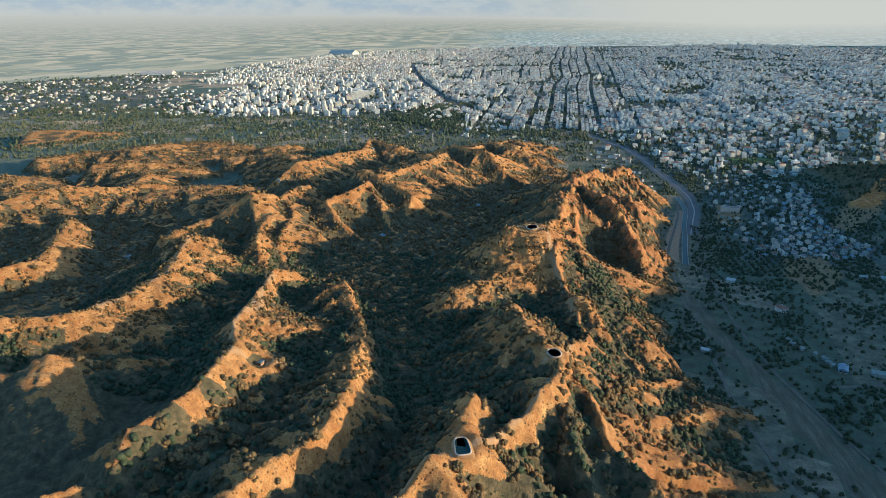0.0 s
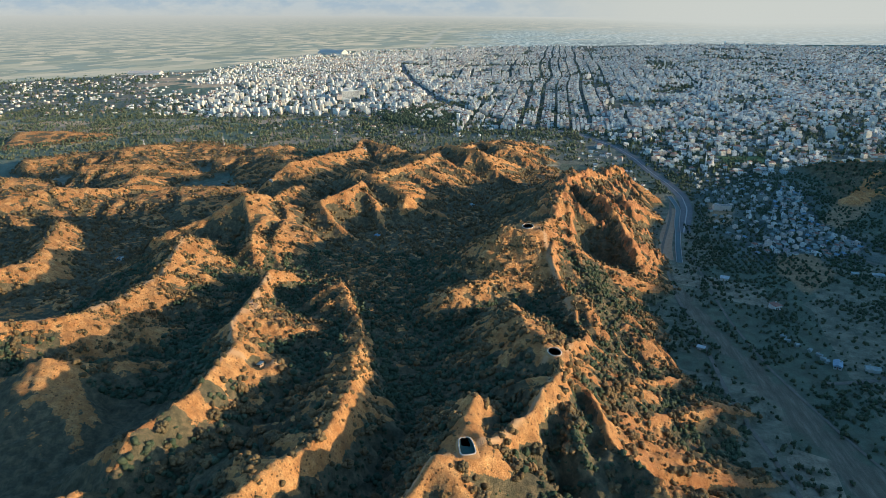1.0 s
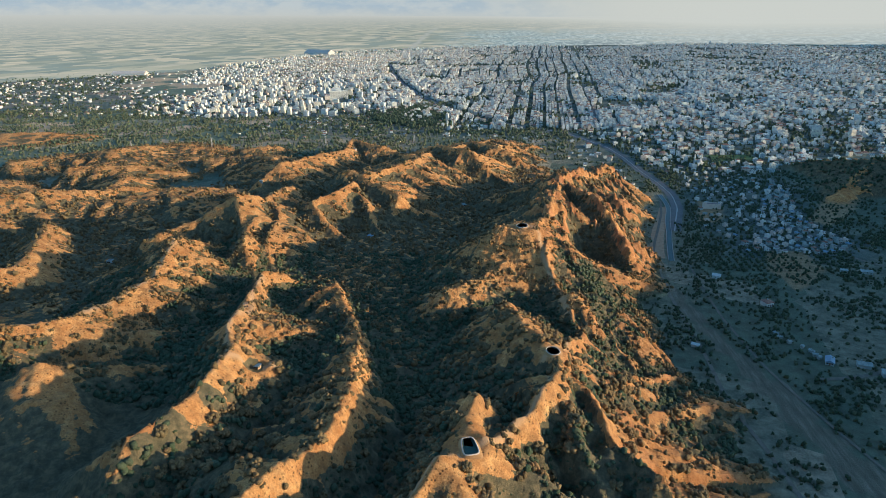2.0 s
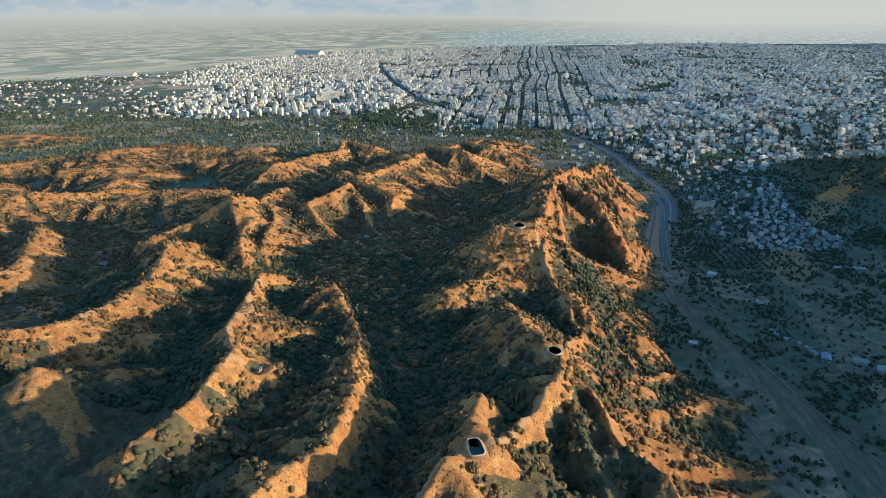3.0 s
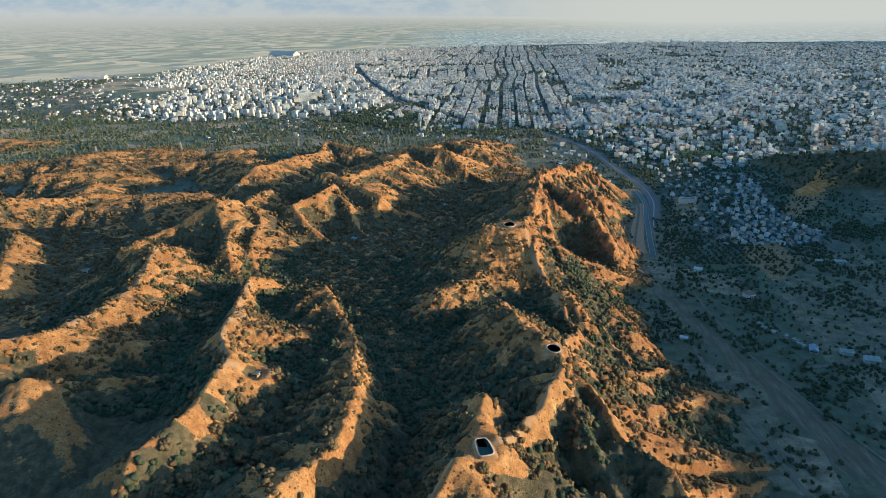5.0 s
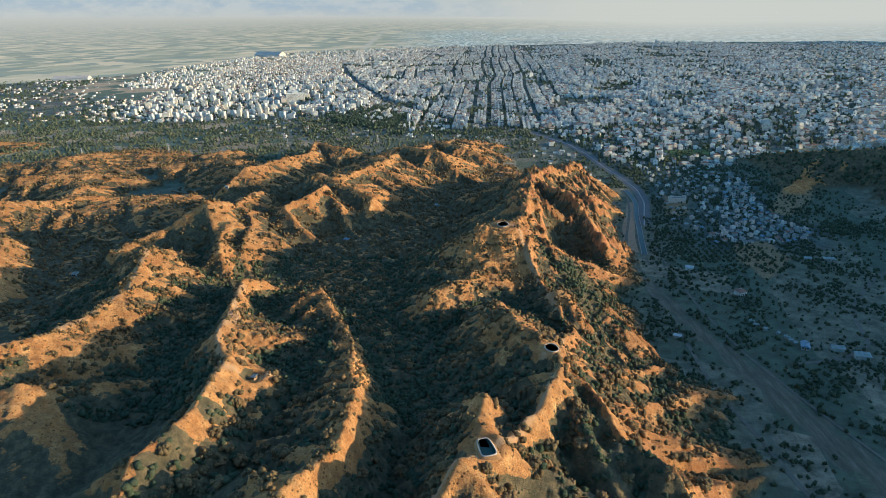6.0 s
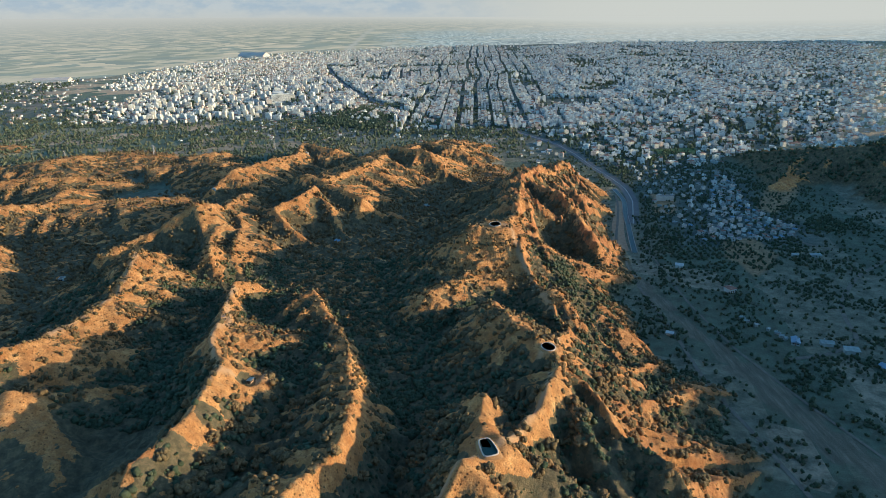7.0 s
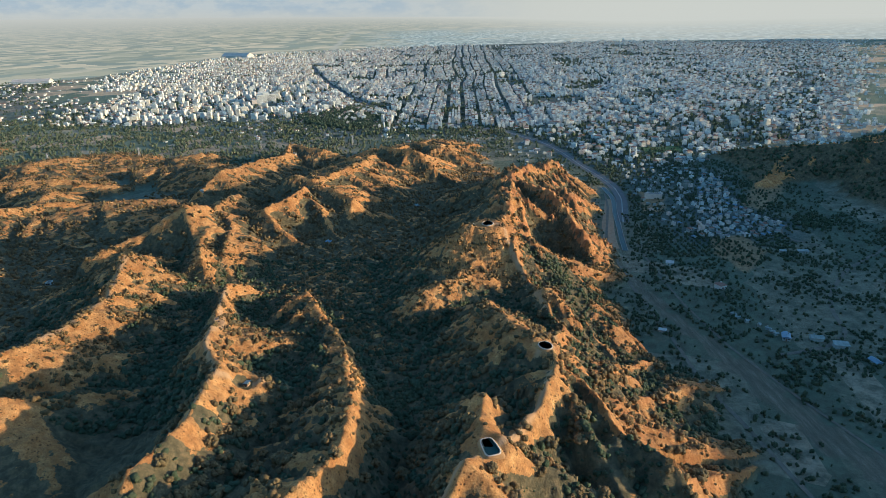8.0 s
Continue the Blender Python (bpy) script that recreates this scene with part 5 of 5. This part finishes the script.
class Blocks:
    """Buildings gathered into one mesh: walls with their own coordinates, flat or hipped roofs, stair heads."""

    def __init__(self):
        self.boxes = []

    def add(self, x, y, z, w, l, h, turn, wall, roof):
        self.boxes.append((x, y, z, w, l, h * STOREY / 3.1, turn, wall, roof))

    def build(self, name, label):
        b = np.array(self.boxes, float)
        n = len(b)
        c, s = np.cos(b[:, 6]), np.sin(b[:, 6])
        hx, hy = b[:, 3] / 2, b[:, 4] / 2
        hip = b[:, 8] == 1
        low, high = b[:, 2] - 1.0, b[:, 2] + b[:, 5]
        corners = [(-1, -1), (1, -1), (1, 1), (-1, 1)]
        verts, uvs = [], []

        def put(lx, ly, z):
            return np.stack([b[:, 0] + lx * c - ly * s, b[:, 1] + lx * s + ly * c, z], -1)

        quads, picks = [], []
        for k in range(4):
            (ax, ay), (bx, by) = corners[k], corners[(k + 1) % 4]
            width = b[:, 3] if k % 2 == 0 else b[:, 4]
            quads.append(np.stack([put(ax * hx, ay * hy, low), put(bx * hx, by * hy, low), put(bx * hx, by * hy, high), put(ax * hx, ay * hy, high)], 1))
            zero = np.zeros(n)
            uvs.append(np.stack([np.stack([zero, zero - 1, zero], -1), np.stack([width, zero - 1, zero], -1), np.stack([width, b[:, 5], zero], -1), np.stack([zero, b[:, 5], zero], -1)], 1))
            picks.append(b[:, 7])
        rise = np.where(hip, np.minimum(hx, hy) * 0.5, 0.0)
        deck = high - np.where(hip, 0.0, 0.7)
        inset = np.where(hip, -0.4, 0.25)
        ridge = np.maximum(hy - hx, 0.2)
        corner = [put(ax * (hx - inset), ay * (hy - inset), deck) for ax, ay in corners]
        tip_a, tip_b = put(0 * hx, -ridge * hip, deck + rise), put(0 * hx, ridge * hip, deck + rise)
        mid_a, mid_b = tip_a, tip_b
        v, uv, pk = np.stack(quads, 1).reshape(-1, 4, 3), np.stack(uvs, 1).reshape(-1, 4, 3), np.stack(picks, 1).ravel()
        for quad, m in (([corner[0], corner[1], mid_a, mid_a], hip), ([corner[1], corner[2], mid_b, mid_a], hip), ([corner[2], corner[3], mid_b, mid_b], hip),
                        ([corner[3], corner[0], mid_a, mid_b], hip), (corner, ~hip)):
            top = np.stack(quad, 1)[m]
            v, uv, pk = np.concatenate([v, top]), np.concatenate([uv, 0 * top]), np.concatenate([pk, 4 + b[m, 8]])
        # stair heads on the flat roofs
        m = ~hip & (b[:, 5] > 6) & (b[:, 1] < 2400)
        sw, sl, top = hx * 0.35, hy * 0.35, high + 1.8
        for k in range(4):
            (ax, ay), (bx, by) = corners[k], corners[(k + 1) % 4]
            head = np.stack([put(ax * sw, ay * sl, deck), put(bx * sw, by * sl, deck), put(bx * sw, by * sl, top), put(ax * sw, ay * sl, top)], 1)[m]
            v, uv, pk = np.concatenate([v, head]), np.concatenate([uv, 0 * head]), np.concatenate([pk, b[m, 7]])
        head = np.stack([put(ax * sw, ay * sl, top) for ax, ay in corners], 1)[m]
        v, uv, pk = np.concatenate([v, head]), np.concatenate([uv, 0 * head]), np.concatenate([pk, 4 + b[m, 8]])
        faces = np.arange(len(v) * 4).reshape(-1, 4)
        me = mesh_from(name, v.reshape(-1, 3), faces, FACADES + ROOFS, pk)
        layer = me.attributes.new("wall_place", 'FLOAT_VECTOR', 'POINT')
        layer.data.foreach_set("vector", uv.astype(np.float32).ravel())
        return tagged(new(name, me), label, "buildings", kind="stuff")


def open_land(x, y, width):
    """False on the highway and where other buildings stand."""
    ok = along([(a, b, 0) for a, b in HIGHWAY], x, y)[0] > width
    return ok & (np.hypot(x + 466, y - 1775) > 62) & ~((x > 310) & (x < 400) & (y > 978) & (y < 1036))


r = np.random.default_rng(91)
turn = radians(-4)
ct, st = math.cos(turn), math.sin(turn)

# old centre: rows of houses along parallel streets
centre = Blocks()
rows = []
u = -900.0
while u < 1900:
    lane = float(r.choice([4, 5, 6, 10]))
    deep = float(r.uniform(24, 36))
    v = 1250.0 + float(r.uniform(0, 60))
    while v < 4300:
        length = float(r.uniform(50, 140))
        height = 3.1 * int(r.integers(2, 6))
        for side in (0.13, 0.38, 0.62, 0.87):
            w = v
            while w < v + length - 6:
                size = float(r.uniform(5, 9.5))
                rows.append((u + lane + deep * side, w + size / 2, deep * float(r.uniform(0.15, 0.235)), size * float(r.uniform(0.9, 0.99)), height))
                w += size
        v += length + float(r.choice([6, 8, 12]))
    u += lane + deep
rows = np.array(rows)
bend = 30 * fbm(rows[:, 0], rows[:, 1], 700, 2, 61)
row_x = 60 + rows[:, 0] * ct - (rows[:, 1] - 1300) * st + bend * smooth(1500, 2300, rows[:, 1])
row_y = 1300 + rows[:, 0] * st + (rows[:, 1] - 1300) * ct + 0.4 * bend
far_side = polygon_mask(CENTRE, row_x, row_y, 220)
ease = 1 - 0.55 * smooth(0.12, 0.42, np.arctan2(row_x + 22, row_y) + 0.1 * fbm(row_x, row_y, 400, 2, 63))
keep = (r.uniform(0, 1, len(rows)) < ease * far_side * (0.82 - 0.45 * smooth(1700, 4100, row_y)) * (0.08 + 0.92 * smooth(0.24, 0.02, fbm(row_x, row_y, 170, 3, 62))) * smooth(0.8, 1.2, np.hypot((row_x - 640) / 330, (row_y - 4300) / 330))) & open_land(row_x, row_y, 13)
for (a, b, deep, size, height), x, y in zip(rows[keep], row_x[keep], row_y[keep]):
    tall = max(1, round(height / 3.1) + int(r.integers(-1, 2)) + (int(r.integers(2, 5)) if r.uniform() < 0.03 else 0)) * 3.1
    centre.add(x, y, 0, deep, size, tall, turn + float(r.uniform(-0.06, 0.06)), int(r.choice([0, 0, 0, 1, 2, 2, 3])), int(r.choice([0, 0, 0, 1, 2])))
centre.build("city_centre", "crowded pale apartment houses along parallel streets")

# looser quarters
loose = Blocks()


def sprinkle(area, count, gap, low, high, size, walls, roofs, seed):
    q = np.random.default_rng(seed)
    xs, ys = [p[0] for p in area], [p[1] for p in area]
    cells = set()
    x, y = q.uniform(min(xs), max(xs), count), q.uniform(min(ys), max(ys), count)
    ok = (q.uniform(0, 1, count) < polygon_mask(area, x, y, 120)) & (q.uniform(0, 1, count) < 0.2 + 0.8 * smooth(0.2, -0.05, fbm(x, y, 120, 3, seed))) & open_land(x, y, 22) & (y < 4250) & (np.hypot(x + 22, y) < far_edge(np.arctan2(x + 22, y)) - 40)
    for a, b in zip(x[ok], y[ok]):
        key = (int(a // gap), int(b // gap))
        if key in cells:
            continue
        cells.add(key)
        w = float(q.uniform(*size))
        loose.add(a, b, float(ground_z(a, b)), w, w * float(q.uniform(0.8, 1.4)), 3.1 * int(q.integers(low, high)), turn * 2 + float(q.choice([0, 1.57])) + float(q.uniform(-0.25, 0.25)),
                  int(q.choice(walls)), int(q.choice(roofs)))


sprinkle(MIXED, 50000, 12, 1, 5, (4.5, 8.5), [0, 0, 1, 2, 3], [0, 0, 1, 2], 5)
sprinkle([(380, 1010), (650, 1090), (860, 1400), (1600, 2500), (2400, 3600), (1900, 2400), (1100, 1300), (760, 1000), (520, 950)], 4200, 22, 1, 5, (4, 7), [0, 0, 1, 2], [0, 1, 2], 6)
sprinkle(SUBURB, 4200, 22, 1, 4, (4.5, 8.5), [0, 0, 1, 2, 3], [0, 1, 1, 2], 7)
sprinkle(FRINGE, 600, 18, 1, 3, (4, 7), [0, 1, 2], [0, 1, 2], 8)
sprinkle([(-1150, 2300), (-600, 2200), (-560, 3050), (-330, 4200), (-1300, 4000), (-1400, 3300)], 9000, 19, 1, 6, (4.5, 8), [0, 0, 1, 2], [0, 0, 1], 9)
sprinkle(TOWERS, 8000, 14, 1, 5, (4.5, 8.5), [0, 1, 2, 3], [0, 0, 1], 10)
loose.build("city_quarters", "pale houses and apartment blocks among trees")


# apartment towers: each a thing with its walls, roof, balconies
def make_tower(w, l, storeys, wall, label):
    root = new("apartment_block", None)
    h, x, y = storeys * STOREY, w / 2, l / 2
    v, f = block(-x, x, -y, y, -1, h)
    body = part("wall", v, f, FACADES[wall], root)
    layer = body.data.attributes.new("wall_place", 'FLOAT_VECTOR', 'POINT')
    layer.data.foreach_set("vector", np.array([(a + b + x + y, 0, 0) if k < 4 else (a + b + x + y, h, 0) for k, (a, b, c) in enumerate(v)], np.float32).ravel())
    part("roof", *block(-x + 0.3, x - 0.3, -y + 0.3, y - 0.3, h - 0.2, h + 0.05), FLAT_ROOF, root)
    part("parapet", *merged(block(-x - 0.1, x + 0.1, -y - 0.1, -y + 0.25, h, h + 0.9), block(-x - 0.1, x + 0.1, y - 0.25, y + 0.1, h, h + 0.9),
                            block(-x - 0.1, -x + 0.25, -y + 0.25, y - 0.25, h, h + 0.9), block(x - 0.25, x + 0.1, -y + 0.25, y - 0.25, h, h + 0.9)), PLASTERS[0], root)
    part("stair_head", *block(-x * 0.35, x * 0.35, -y * 0.35, y * 0.35, h, h + 2.0, 0.1), PLASTERS[0], root)
    for s in range(1, storeys):
        part("balcony", *block(-x * 0.75, x * 0.75, -y - 0.8, -y + 0.05, s * STOREY - 0.12, s * STOREY + 0.6), PLASTERS[0], root)
    return tagged(root, label, "building", "apartment blocks at the city's edge")


tower_kinds = [make_tower(13, 8, 8, 0, "tall white apartment block with balconies"), make_tower(11, 8, 6, 0, "white apartment block of six storeys"),
               make_tower(16, 8, 7, 1, "tall cream apartment block with balconies"), make_tower(10, 8, 5, 1, "cream apartment block of five storeys"),
               make_tower(9, 8, 9, 1, "high beige apartment tower with balconies"), make_tower(17, 8, 5, 2, "long grey apartment block of five storeys")]
q = np.random.default_rng(14)
spots = []
tries = q.uniform((-1250, 1470), (-240, 2400), (4000, 2))
good = (polygon_mask(TOWERS, tries[:, 0], tries[:, 1], 0.01) > 0.5) & open_land(tries[:, 0], tries[:, 1], 30) & (q.uniform(0, 1, 4000) < 1.3 - (tries[:, 1] - 1470) / 1000)
for x, y in tries[good]:
    if len(spots) < 225 and all(math.hypot(x - a, y - b) > 21 for a, b in spots):
        spots.append((float(x), float(y)))
extra = [(587, 1243), (778, 1496), (700, 1320), (735, 1290), (660, 1420), (560, 1180), (610, 1160), (840, 1330), (430, 1560), (640, 1600), (900, 1700), (520, 1800), (235, 1444), (250, 2250)]
for n, (x, y) in enumerate(spots + extra):
    m = pose(x, y, float(ground_z(x, y)), 0, 0, float(q.choice([-4, 12, 86, -18])) + float(q.uniform(-6, 6)))
    if n < len(tower_kinds):
        tower_kinds[n].matrix_basis = m
    else:
        copy_thing(tower_kinds[int(q.integers(0, len(tower_kinds)))], m)

# the big hospital: joined slabs
hospital = new("hospital", None)
for name, box in (("main_wing", block(-38, 38, -9, 9, -1, 30)), ("rear_wing", block(-30, 10, 11, 27, -1, 36)), ("low_wing", block(-60, -39, -14, 8, -1, 15)), ("plant_room", block(-10, 12, -5, 5, 30.05, 35, 0.3))):
    part(name, *box, PLASTERS[0] if name != "low_wing" else PLASTERS[1], hospital)
for k in range(8):
    part("window_band", *block(-36, 36, -9.08, -8.9, 3.2 * k + 2.4, 3.2 * k + 3.3), GLASS, hospital)
hospital.matrix_basis = pose(-466, 1775, 0, 0, 0, 14) @ Matrix.Diagonal((0.66, 0.7, 0.8, 1))
tagged(hospital, "large white hospital of joined slab blocks", "hospital")

# the football pitch
PITCH = simple("pitch_grass", (0.06, 0.11, 0.035), (0.10, 0.16, 0.05), 8)
pitch = new("football_pitch", mesh_from("football_pitch", [(320, 985, 0.5), (392, 985, 0.5), (392, 1030, 0.5), (320, 1030, 0.5)], [(0, 1, 2, 3)], [PITCH]))
tagged(pitch, "green football pitch among trees", "pitch", kind="structure")
